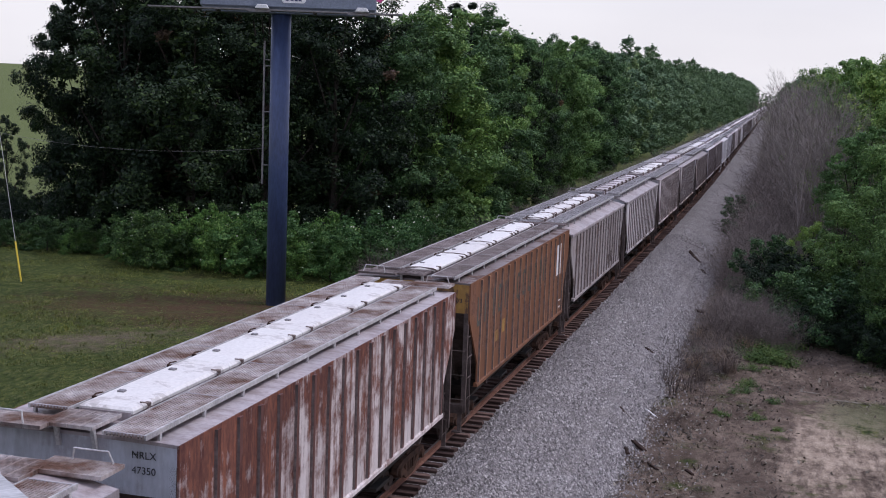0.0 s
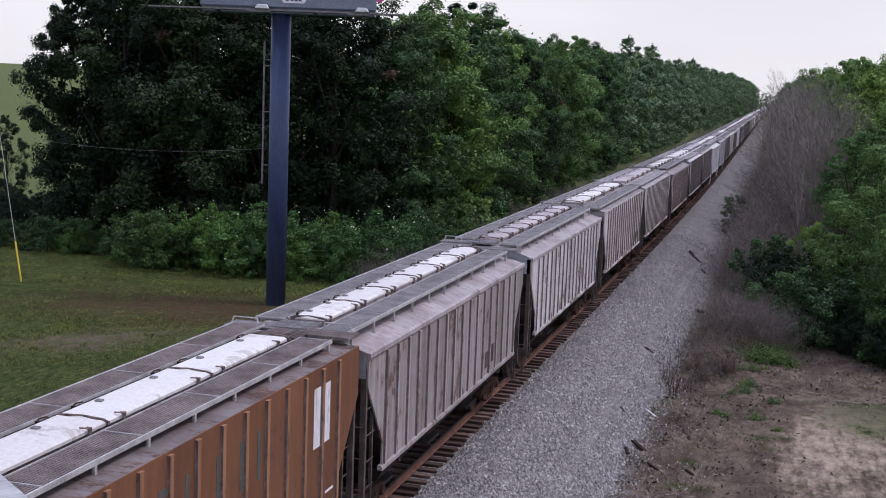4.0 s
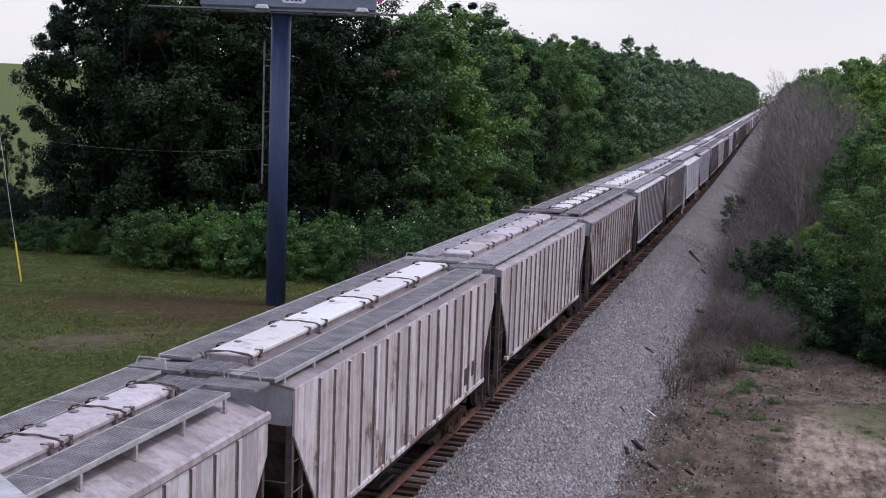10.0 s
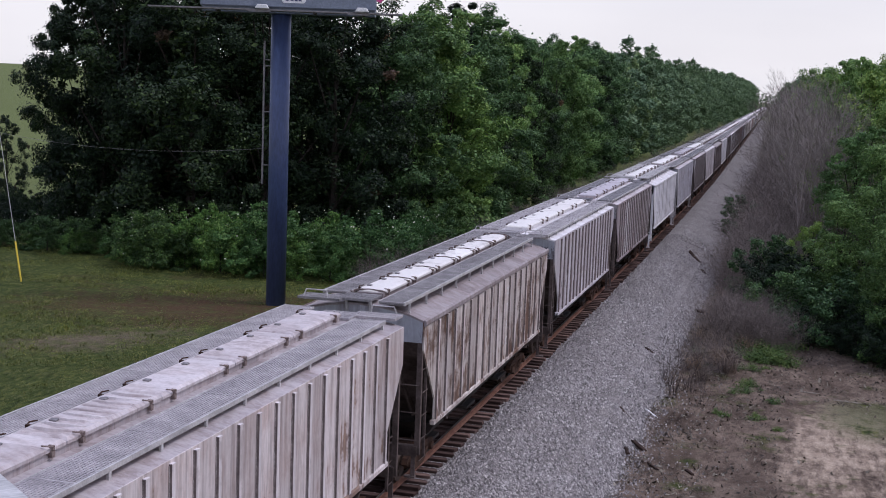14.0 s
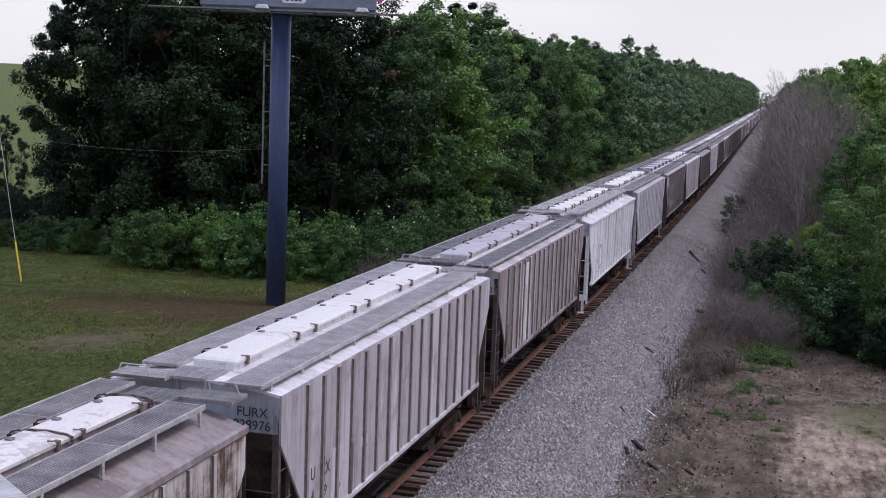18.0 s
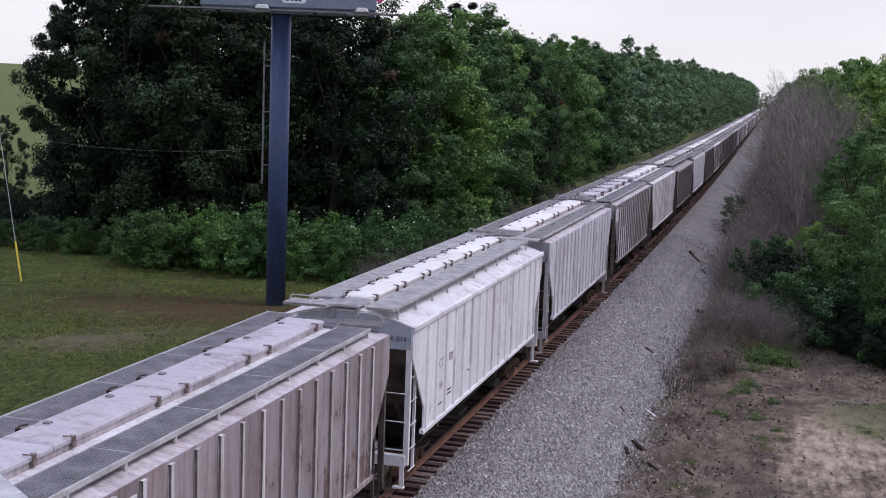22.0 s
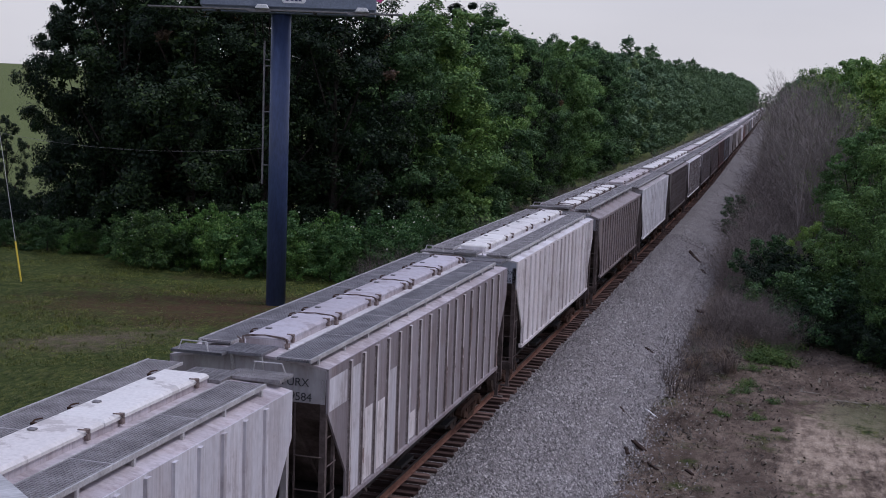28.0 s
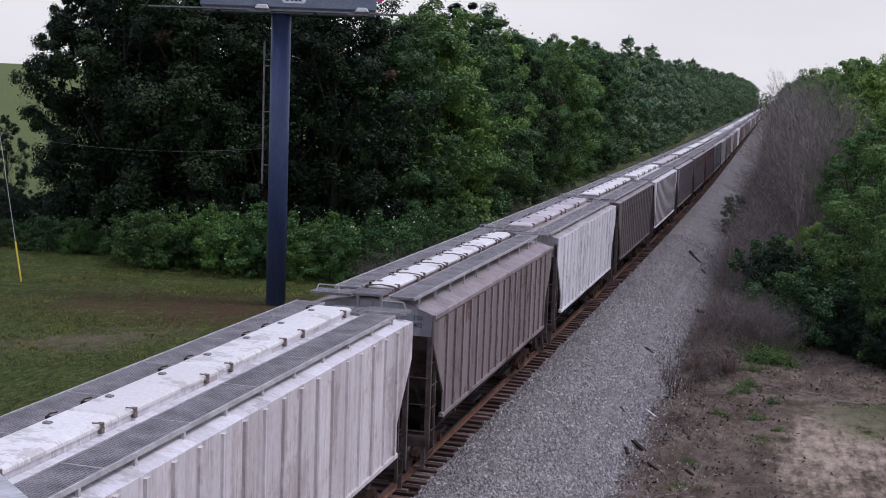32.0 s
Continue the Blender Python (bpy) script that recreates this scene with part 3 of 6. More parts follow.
def wing_mesh():
    """Grated step that leads from the platform to the corner."""
    bm = bmesh.new()
    prism(bm, comb(-1.38, 0.037, 28, 4.555, 0.017), "y", -END - 0.38, -END + 0.2)
    for y in (-END - 0.38, -END - 0.19, -END, -END + 0.19):
        box(bm, -1.385, -0.35, y, y + 0.014, 4.51, 4.558)
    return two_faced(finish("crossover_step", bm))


def stay_mesh():
    bm = bmesh.new()
    prism(bm, [(-END - 0.12, 4.53), (-END - 0.06, 4.53), (-END + 0.03, 4.2), (-END - 0.03, 4.2)], "x", -0.03, 0.03)
    return finish("platform_stay", bm)


def grab_mesh():
    bm = bmesh.new()
    rod(bm, (-1.25, -END - 0.34, 4.55), (-1.2, -END - 0.3, 4.72), 0.014), rod(bm, (-1.2, -END - 0.3, 4.72), (-0.7, -END - 0.3, 4.72), 0.014)
    rod(bm, (-0.7, -END - 0.3, 4.72), (-0.65, -END - 0.34, 4.55), 0.014)
    return finish("grab_iron", bm)


def coaming_mesh(w):
    bm = bmesh.new()
    for s in (-1, 1):
        box(bm, s * (w - 0.06) - 0.025, s * (w - 0.06) + 0.025, -END + 0.75, END - 0.75, RIDGE - 0.1, RIDGE + 0.13)
    for y in (-END + 0.75, END - 0.8):
        box(bm, 0.085 - w, w - 0.085, y, y + 0.05, RIDGE - 0.1, RIDGE + 0.13)
    return finish("hatch_coaming", bm)


def hatch_mesh(length, round_end=0, half=0.42):
    """A shallow crowned cover with turned-down edges; the last of a row may be rounded."""
    bm = bmesh.new()
    h, z = length / 2 - 0.015, RIDGE + 0.11
    rings = []
    for shrink, up in ((0.0, 0.0), (0.0, 0.045), (0.05, 0.085)):
        w = half - shrink
        pts = [(-w, -h + shrink), (w, -h + shrink), (w, h - shrink), (-w, h - shrink)]
        if round_end:
            arc = [(w * math.cos(i * math.pi / 8), h - shrink - w * 0.75 * (1 - math.sin(i * math.pi / 8))) for i in range(9)]
            pts = [(-w, -h + shrink), (w, -h + shrink)] + arc
        rings.append([bm.verts.new((x, y * (round_end or 1), z + up)) for x, y in pts])
    k = len(rings[0])
    for lo, hi in zip(rings, rings[1:]):
        for i in range(k):
            bm.faces.new((lo[i], lo[(i + 1) % k], hi[(i + 1) % k], hi[i]))
    c = bm.verts.new((0, 0, z + 0.11))
    for i in range(k):
        bm.faces.new((rings[2][i], rings[2][(i + 1) % k], c))
    bm.faces.new(rings[0][::-1])
    return finish("hatch_cover", bm)


def rib_mesh(half):
    """A bowed rib pressed up out of a hatch cover."""
    bm = bmesh.new()
    rings = []
    for i in range(7):
        f = i / 3 - 1
        x, y, up = f * (half - 0.08), 0.1 * f * f, 0.05 * (1 - 0.7 * f ** 4)
        rings.append([bm.verts.new((x, y + o, RIDGE + 0.19 + up * k)) for o, k in ((-0.05, 0.0), (-0.025, 1.0), (0.025, 1.0), (0.05, 0.0))])
    for lo, hi in zip(rings, rings[1:]):
        for k in range(4):
            bm.faces.new((lo[k], lo[(k + 1) % 4], hi[(k + 1) % 4], hi[k]))
    bm.faces.new(rings[0]), bm.faces.new(rings[-1][::-1])
    return finish("rib", bm)


def knob_mesh():
    bm = bmesh.new()
    box(bm, -0.06, 0.06, -0.05, 0.05, 0, 0.03)
    return finish("hatch_boss", bm, 0.01)


def clamp_mesh():
    bm = bmesh.new()
    box(bm, -0.015, 0.045, -0.035, 0.035, -0.11, -0.02)
    box(bm, -0.03, 0.05, -0.02, 0.02, -0.01, 0.05), rod(bm, (0.04, -0.02, 0.04), (0.05, -0.09, 0.06), 0.014, None, 5), rod(bm, (0.05, -0.09, 0.06), (-0.04, -0.16, 0.075), 0.012, None, 5)
    return finish("hatch_clamp", bm)


def batten_mesh(w):
    """Hold-down strap over the joint of two hatches, with a bolt lug at each end."""
    bm = bmesh.new()
    a = w + 0.05
    prism(bm, [(-a, RIDGE + 0.05), (-a, RIDGE + 0.17), (0.1 - a, RIDGE + 0.205), (0, RIDGE + 0.226), (a - 0.1, RIDGE + 0.205), (a, RIDGE + 0.17), (a, RIDGE + 0.05), (a - 0.03, RIDGE + 0.05), (a - 0.04, RIDGE + 0.15),
               (0, RIDGE + 0.205), (0.04 - a, RIDGE + 0.15), (0.03 - a, RIDGE + 0.05)], "y", -0.011, 0.011)
    for s in (-1, 1):
        box(bm, s * a - 0.035, s * a + 0.035, -0.06, 0.05, RIDGE - 0.02, RIDGE + 0.09)
        rod(bm, (s * a, -0.02, RIDGE + 0.08), (s * (a + 0.05), -0.1, RIDGE + 0.17), 0.014, None, 5)
    return finish("batten", bm)


def corner_post_mesh():
    bm = bmesh.new()
    box(bm, -0.06, 0.06, -0.05, 0.05, 0.95, EAVE - 0.05)
    for i in range(5):
        box(bm, 0.06, 0.075, -0.03, 0.03, EAVE - 0.72 + i * 0.15, EAVE - 0.67 + i * 0.15)
    return finish("corner_post", bm)


def ladder_mesh():
    bm = bmesh.new()
    box(bm, -0.03, 0.03, 0.5, 0.56, 0.75, 3.05)
    for z in (0.8, 1.3, 1.85, 2.4, 2.95):
        rod(bm, (0.05, 0.0, z), (0.05, 0.55, z), 0.013)
    return finish("side_ladder", bm)


def end_ladder_mesh():
    bm = bmesh.new()
    box(bm, -0.56, -0.53, -0.03, 0.0, 1.0, EAVE - 0.55)
    for z in (1.3, 1.95, 2.6):
        rod(bm, (-0.55, -0.03, z), (0.0, -0.03, z), 0.013)
    return finish("end_ladder", bm)


def end_sill_mesh():
    bm = bmesh.new()
    box(bm, -1.5, 1.5, -0.08, 0.1, 0.92, 1.16)
    box(bm, -0.35, 0.35, -0.2, 1.5, 0.62, 1.0)
    for s in (-1, 1):
        box(bm, s * 1.42 - 0.05, s * 1.42 + 0.05, -0.05, 0.0, 0.42, 0.92)
        box(bm, s * 1.42 - 0.2, s * 1.42 + 0.06, -0.08, 0.06, 0.4, 0.44)
    return finish("end_sill", bm)


def coupler_mesh():
    bm = bmesh.new()
    box(bm, -0.09, 0.09, -0.62, 0.0, 0.76, 0.95)
    prism(bm, [(-0.16, -0.72), (0.05, -0.78), (0.14, -0.6), (0.1, -0.45), (-0.14, -0.45)], "z", 0.7, 1.0)
    return finish("coupler", bm, 0.015)


def hopper_mesh():
    bm = bmesh.new()
    lo = [bm.verts.new((sx * 0.75, sy * 0.45, 0.42)) for sx, sy in ((-1, -1), (1, -1), (1, 1), (-1, 1))]
    hi = [bm.verts.new((sx * 1.5, sy * 1.9, 1.3)) for sx, sy in ((-1, -1), (1, -1), (1, 1), (-1, 1))]
    bm.faces.new(lo[::-1]), bm.faces.new(hi)
    for i in range(4):
        bm.faces.new((lo[i], lo[(i + 1) % 4], hi[(i + 1) % 4], hi[i]))
    box(bm, -0.95, 0.95, -0.5, 0.5, 0.36, 0.44)
    return finish("discharge_hopper", bm)


def centre_sill_mesh():
    bm = bmesh.new()
    box(bm, -0.3, 0.3, -END + 0.3, END - 0.3, 0.72, 1.02)
    return finish("centre_sill", bm)


def side_frame_mesh():
    bm = bmesh.new()
    top = [(-1.12, 0.48), (-1.05, 0.62), (-0.6, 0.7), (0.6, 0.7), (1.05, 0.62), (1.12, 0.48), (0.98, 0.4), (0.72, 0.5), (0.42, 0.55), (-0.42, 0.55), (-0.72, 0.5), (-0.98, 0.4)]
    prism(bm, top, "x", -0.07, 0.07)
    prism(bm, [(-0.78, 0.47), (-0.62, 0.55), (-0.25, 0.3), (0.25, 0.3), (0.62, 0.55), (0.78, 0.47), (0.32, 0.17), (-0.32, 0.17)], "x", -0.065, 0.065)
    box(bm, -0.06, 0.06, -0.36, -0.26, 0.2, 0.6), box(bm, -0.06, 0.06, 0.26, 0.36, 0.2, 0.6)
    for y in (-0.14, 0.0, 0.14):
        rod(bm, (0, y, 0.28), (0, y, 0.52), 0.06, None, 8)
    for y in (-0.88, 0.88):
        rod(bm, (-0.05, y, 0.46), (0.13, y, 0.46), 0.13, 0.11, 10)
    return finish("truck_frame", bm)


def bolster_mesh():
    bm = bmesh.new()
    box(bm, -1.05, 1.05, -0.2, 0.2, 0.5, 0.78)
    return finish("bolster", bm, 0.02)


def wheelset_mesh():
    bm = bmesh.new()
    rod(bm, (-1.05, 0, 0), (1.05, 0, 0), 0.075, None, 8)
    for s in (-1, 1):
        rod(bm, (s * 0.69, 0, 0), (s * 0.72, 0, 0), 0.49, 0.485, 20)
        rod(bm, (s * 0.72, 0, 0), (s * 0.83, 0, 0), 0.46, 0.452, 20)
        rod(bm, (s * 0.83, 0, 0), (s * 0.86, 0, 0), 0.2, 0.17, 12)
        for a in range(4):
            rod(bm, (s * 0.835, 0.3 * math.cos(a * 1.57), 0.3 * math.sin(a * 1.57)), (s * 0.842, 0.3 * math.cos(a * 1.57), 0.3 * math.sin(a * 1.57)), 0.05, None, 6)
    return finish("wheelset", bm)


def brake_wheel_mesh():
    bm = bmesh.new()
    for i in range(16):
        a, c = i * math.tau / 16, (i + 1) * math.tau / 16
        rod(bm, (0.28 * math.cos(a), 0, 0.28 * math.sin(a)), (0.28 * math.cos(c), 0, 0.28 * math.sin(c)), 0.018, None, 5)
    for i in range(4):
        a = i * math.tau / 4
        rod(bm, (0, 0, 0), (0.28 * math.cos(a), 0, 0.28 * math.sin(a)), 0.015, None, 5)
    return finish("brake_wheel", bm)


SIGNS = (((-0.24, -0.12, 2.42, 3.22), (0.12, 0.24, 2.42, 3.22), (-0.12, 0.12, 2.42, 2.56)),
         ((-0.24, -0.12, 2.42, 3.22), (0.12, 0.24, 2.42, 3.22)),
         ((-0.07, 0.07, 2.42, 3.22),),
         ((-0.24, -0.12, 2.5, 3.14), (0.12, 0.24, 2.5, 3.14), (-0.2, 0.2, 2.42, 2.54), (-0.2, 0.2, 3.1, 3.22)))


def sign_mesh(kind):
    bm = bmesh.new()
    for i, (y0, y1, z0, z1) in enumerate(SIGNS[kind]):
        box(bm, 0.0, 0.003 + 0.001 * (i > 1), y0, y1, z0, z1)
    return finish("painted_sign", bm)


def lettering(words, size, mat, parent, at):
    cu = bpy.data.curves.new("lettering", "FONT")
    cu.body, cu.size, cu.extrude, cu.align_x = words, size, 0.002, "CENTER"
    cu.materials.append(mat)
    ob = new("lettering", cu)
    ob.parent, ob.matrix_basis = parent, at
    return ob


WHEELSETS = []


def plain_car(car, side, roof, posts, end, hatch, grating):
    """The same car where it never comes near: without posts, brackets and small gear."""
    for s in (1, -1):
        flip = pose(0, 0, 0, 0, 0, 0 if s > 0 else 180)
        part("side_sheet", shared("side_sheet", side_sheet), side, car, at=flip @ pose(HALF, 0, 0))
        part("side_sill", shared("side_sill", sill_mesh), posts, car, at=flip @ pose(HALF, 0, 0))
        part("running_board", shared(("board", 0.7, 1.36), lambda: board_mesh(0.7, 1.36)), grating, car, at=flip @ pose(0, 0, -0.08))
        part("end_sheet", shared("end_sheet", end_sheet), end, car, at=flip @ pose(0, -END + 0.03, 0))
        part("slope_sheet", shared("slope", slope_sheet), GRIME_SHADE, car, at=flip @ pose(0, -END, 0))
        truck = part("truck", shared("bolster", bolster_mesh), TRUCK_RUST, car, at=flip @ pose(0, -END + 1.75, 0))
        part("truck_frame", shared("truck_frame", side_frame_mesh), TRUCK_RUST, truck, at=pose(s * 1.02, 0, 0))
        for y in (-0.88, 0.88):
            part("wheelset", shared("wheelset", wheelset_mesh), WHEEL_STEEL, truck, at=pose(0, y, 0.46))
    part("roof", shared("roof", roof_mesh), roof, car)
    part("centre_sill", shared("centre_sill", centre_sill_mesh), STEEL_DARK, car)
    for i in range(4):
        part("hatch_cover", shared(("hatch", 4, 0, 0.42), lambda: hatch_mesh((L - 1.5) / 4)), hatch, car, at=pose(0, -END + 0.75 + (i + 0.5) * (L - 1.5) / 4, 0))
    return car


def hopper_car(label, side, roof, posts, end, hatch, hatches=4, ribs=False, n_posts=17, grating=None, battens=False, words=(), ink=None, far=0, patches=(), gear=None, marks=(), chalk=None, rolled=False, dark_flank=True, strip=None, letters=(), eave=None, walkway=None, lid=None):
    """A covered hopper on two four-wheeled trucks; its own -y end leads."""
    car = tagged(new("hopper_car"), label, "railway car", "cars of the freight train")
    grating, gear = grating or GRATE, gear or GRIME_SHADE
    eave = eave or (EAVE if rolled else FLAT_EAVE)
    inner, edge, lift = walkway or ((0.58, 1.185, -0.02) if rolled else (0.7, 1.355, -0.09))
    half = lid or (0.36 if rolled else 0.42)
    if far > 1:
        return plain_car(car, side, roof, posts, end, hatch, grating)
    for s in (1, -1):
        flip = pose(0, 0, 0, 0, 0, 0 if s > 0 else 180)
        part("side_sheet", shared(("side_sheet", eave), lambda: side_sheet(eave)), side, car, at=flip @ pose(HALF, 0, 0))
        part("side_sill", shared("side_sill", sill_mesh), side, car, at=flip @ pose(HALF, 0, 0))
        if rolled:
            part("eave_rail", shared("eave", eave_mesh), roof, car, at=flip @ pose(HALF + 0.012, 0, EAVE))
        gap = (L - 2.3) / (n_posts - 1)
        for i in range(n_posts):
            part("side_post", shared(("post", eave, dark_flank), lambda: post_mesh(eave - (0.16 if rolled else 0.07), dark_flank)), posts, car, at=flip @ pose(HALF + 0.018, -END + 1.15 + i * gap, 0))
        way = flip @ pose(-0.07 if s < 0 else 0, 0, lift)
        part("running_board", shared(("board", inner, edge), lambda: board_mesh(inner, edge)), grating, car, at=way)
        part("board_edge", shared(("edge", inner, edge), lambda: edge_mesh(inner, edge)), GALV_LIGHT, car, at=way)
        for i in range(7):
            part("board_joint", shared(("joint", inner, edge), lambda: joint_mesh(inner, edge)), GALV_MID, car, at=way @ pose(0, -END - 0.28 + i * (L - 0.34) / 6, 0))
        if strip:
            part("coaming_flange", shared("flange", flange_mesh), strip, car, at=flip)
        for i in range(11):
            part("bracket", shared(("bracket", inner, edge), lambda: bracket_mesh(inner, edge)), GALV_LIGHT, car, at=way @ pose(0, -END + 0.1 + i * (L - 0.85) / 10, 0))
        part("end_sheet", shared(("end_sheet", eave), lambda: end_sheet(eave)), end, car, at=flip @ pose(0, -END + 0.03, 0))
        part("slope_sheet", shared("slope", slope_sheet), GRIME_SHADE, car, at=flip @ pose(0, -END, 0))
        part("end_sill", shared("end_sill", end_sill_mesh), gear, car, at=flip @ pose(0, -END + 0.05, 0))
        part("coupler", shared("coupler", coupler_mesh), TRUCK_RUST, car, at=flip @ pose(0, -END, 0))
        part("end_platform", shared("platform", platform_mesh), grating, car, at=way)
        part("crossover_step", shared("wing", wing_mesh), grating, car, at=way)
        for x in (-0.29, 0.29):
            part("platform_stay", shared("stay", stay_mesh), GALV_LIGHT, car, at=way @ pose(x, 0, 0))
        part("grab_iron", shared("grab", grab_mesh), GALV_LIGHT, car, at=way)
        for x in (-1, 1):
            part("corner_post", shared("corner", corner_post_mesh), gear, car, at=flip @ pose(x * 1.5, -END + 0.06, 0))
        part("side_ladder", shared("ladder", ladder_mesh), gear, car, at=flip @ pose(1.5, -END + 0.05, 0))
        part("side_ladder", shared("ladder", ladder_mesh), gear, car, at=flip @ pose(-1.5, -END + 0.05, 0, 0, 0, 0))
        part("end_ladder", shared("end_ladder", end_ladder_mesh), gear, car, at=flip @ pose(1.5, -END + 0.02, 0))
        truck = part("truck", shared("bolster", bolster_mesh), TRUCK_RUST, car, at=flip @ pose(0, -END + 1.75, 0))
        for x in (-1, 1):
            part("truck_frame", shared("truck_frame", side_frame_mesh), TRUCK_RUST, truck, at=pose(x * 1.02, 0, 0, 0, 0, 0 if x > 0 else 180))
        for y in (-0.88, 0.88):
            WHEELSETS.append((part("wheelset", shared("wheelset", wheelset_mesh), WHEEL_STEEL, truck, at=pose(0, y, 0.46)), y, s, car))
    part("roof", shared(("roof", eave), lambda: roof_mesh(eave)), roof, car)
    part("centre_sill", shared("centre_sill", centre_sill_mesh), STEEL_DARK, car)
    part("hatch_coaming", shared(("coaming", half), lambda: coaming_mesh(half)), roof, car)
    for y in (-3.9, 0.0, 3.9):
        part("discharge_hopper", shared("hopper", hopper_mesh), STEEL_DARK, car, at=pose(0, y, 0))
    part("brake_wheel", shared("brake", brake_wheel_mesh), TRUCK_RUST, car, at=pose(-0.75, END + 0.18, 2.3))
    run = (L - 1.5) / hatches
    for i in range(hatches):
        y = -END + 0.75 + (i + 0.5) * run
        ends = (-1 if i == 0 else 1 if i == hatches - 1 else 0) if rolled else 0
        cover_lid = part("hatch_cover", shared(("hatch", hatches, ends, half), lambda: hatch_mesh(run, ends, half)), hatch, car, at=pose(0, y, 0))
        if ribs and i == 1:
            for k in range(9):
                part("rib", shared(("rib", half), lambda: rib_mesh(half)), hatch, cover_lid, at=pose(0, (k - 4.2) * run * 0.1, 0))
        for k in (-1, 1):
            part("hatch_clamp", shared("clamp", clamp_mesh), CLAMP, cover_lid, at=pose(half - 0.01, k * run * 0.36, RIDGE + 0.15))
            part("hatch_clamp", shared("clamp", clamp_mesh), TRUCK_RUST, cover_lid, at=pose(0.01 - half, k * run * 0.36, RIDGE + 0.15, 0, 0, 180))
            part("hatch_boss", shared("knob", knob_mesh), GALV, cover_lid, at=pose(-0.2, k * run * 0.25, RIDGE + 0.205))
    if battens:
        for i in range(hatches + 1):
            part("batten", shared(("batten", half), lambda: batten_mesh(half)), CLAMP, car, at=pose(0, -END + 0.75 + i * run, 0))
    for y0, y1, z0, z1, mat in patches:
        bm = bmesh.new()
        box(bm, HALF + 0.022, HALF + 0.026, -END + y0, -END + y1, z0, z1)
        part("paint_patch", bm, mat, car)
    # tall faded company letters, one to a panel, as plain open shapes
    for i in letters:
        y = -END - 0.19 + (i + 0.5) * (L - 2.3) / (n_posts - 1)
        shape = (0, 0, 1, 2, 3, 1, 0, 3, 3, 0, 2, 2, 1)[i]
        part("painted_sign", shared(("sign", shape), lambda: sign_mesh(shape)), FADED_GREEN, car, at=pose(HALF + 0.022, y, 0.7))
    for row, (text, size, x, z) in enumerate(words):
        lettering(text, size, ink or INK, car, pose(x, -END - 0.005, z, 90, 0, 0))
    for text, size, y, z in marks:
        lettering(text, size, chalk or INK, car, pose(HALF + 0.024, -END + y, z, 90, 0, 90))
    return car


WHITE_SIDE = car_paint("white_car_paint", (0.8, 0.78, 0.79), 0.08, 0.14, panel=0.823)
SNOW_SIDE = car_paint("off_white_car_paint", (0.74, 0.695, 0.695), 0.1, 0.4)
CHALK_SIDE = car_paint("pale_lilac_car_paint", (0.64, 0.62, 0.65), 0.12, 0.35)
PALE_SIDE = car_paint("pale_grey_car_paint", (0.5, 0.465, 0.455), 0.3, 0.6)
FROST_SIDE = car_paint("whitish_grey_car_paint", (0.68, 0.645, 0.65), 0.34, 0.85, runs=-0.05)
PINK_SIDE = car_paint("dusty_white_car_paint", (0.68, 0.615, 0.6), 0.36, 0.9, (0.2, 0.12, 0.085), panel=0.726, runs=-0.06)
TAN_SIDE = car_paint("stained_pinkish_car_paint", (0.74, 0.675, 0.67), 0.4, 0.85, (0.17, 0.1, 0.074), runs=-0.06)
CREAM_SIDE = car_paint("cream_car_paint", (0.63, 0.57, 0.53), 0.66, 0.7, (0.13, 0.075, 0.052))
DRAB_SIDE = car_paint("beige_grey_car_paint", (0.4, 0.36, 0.355), 0.3, 0.7)
GREY_SIDE = car_paint("grey_car_paint", (0.33, 0.31, 0.32), 0.3, 0.5)
LILAC_SIDE = car_paint("bluish_white_car_paint", (0.6, 0.57, 0.6), 0.15, 0.6)
SLATE_SIDE = car_paint("lavender_grey_car_paint", (0.32, 0.285, 0.3), 0.2, 0.6)
MAUVE_SIDE = car_paint("mauve_grey_car_paint", (0.37, 0.315, 0.325), 0.3, 0.8, runs=-0.04)
TAUPE_SIDE = car_paint("taupe_car_paint", (0.17, 0.15, 0.14), 0.25, 0.4)
BROWN_SIDE = car_paint("brown_grey_car_paint", (0.27, 0.225, 0.22), 0.4, 0.5)
RUST_SIDE = car_paint("rusted_white_car_paint", (0.72, 0.65, 0.63), 0.84, 0.5, (0.165, 0.062, 0.042), runs=0.09)
ORANGE_SIDE = car_paint("orange_brown_car_paint", (0.215, 0.09, 0.042), 0.35, 0.6, (0.15, 0.075, 0.052), panel=0.823)
RUST_POST = car_paint("dark_rust_post_paint", (0.13, 0.055, 0.045), 0.5, 0.4, (0.1, 0.036, 0.027))
ORANGE_POST = car_paint("pale_orange_post_paint", (0.36, 0.175, 0.085), 0.3, 0.3, (0.16, 0.085, 0.06))
YELLOW_END = car_paint("yellow_car_paint", (0.42, 0.24, 0.06), 0.4, 0.4)
RED_SIDE = car_paint("red_brown_car_paint", (0.17, 0.06, 0.045), 0.3, 0.3)
BLUE_SIDE = car_paint("blue_grey_car_paint", (0.3, 0.33, 0.38), 0.2, 0.4)
BROWN_ROOF = car_paint("brown_roof", (0.22, 0.185, 0.18), 0.5, 0.5)
GREY_ROOF = car_paint("grey_roof", (0.46, 0.415, 0.42), 0.12, 0.6)
PALE_ROOF = car_paint("pale_roof", (0.56, 0.51, 0.525), 0.1, 0.5)
WHITE_ROOF = car_paint("white_roof", (0.74, 0.72, 0.73), 0.15, 0.25)
DARK_ROOF = car_paint("dark_roof", (0.33, 0.288, 0.288), 0.1, 0.6)
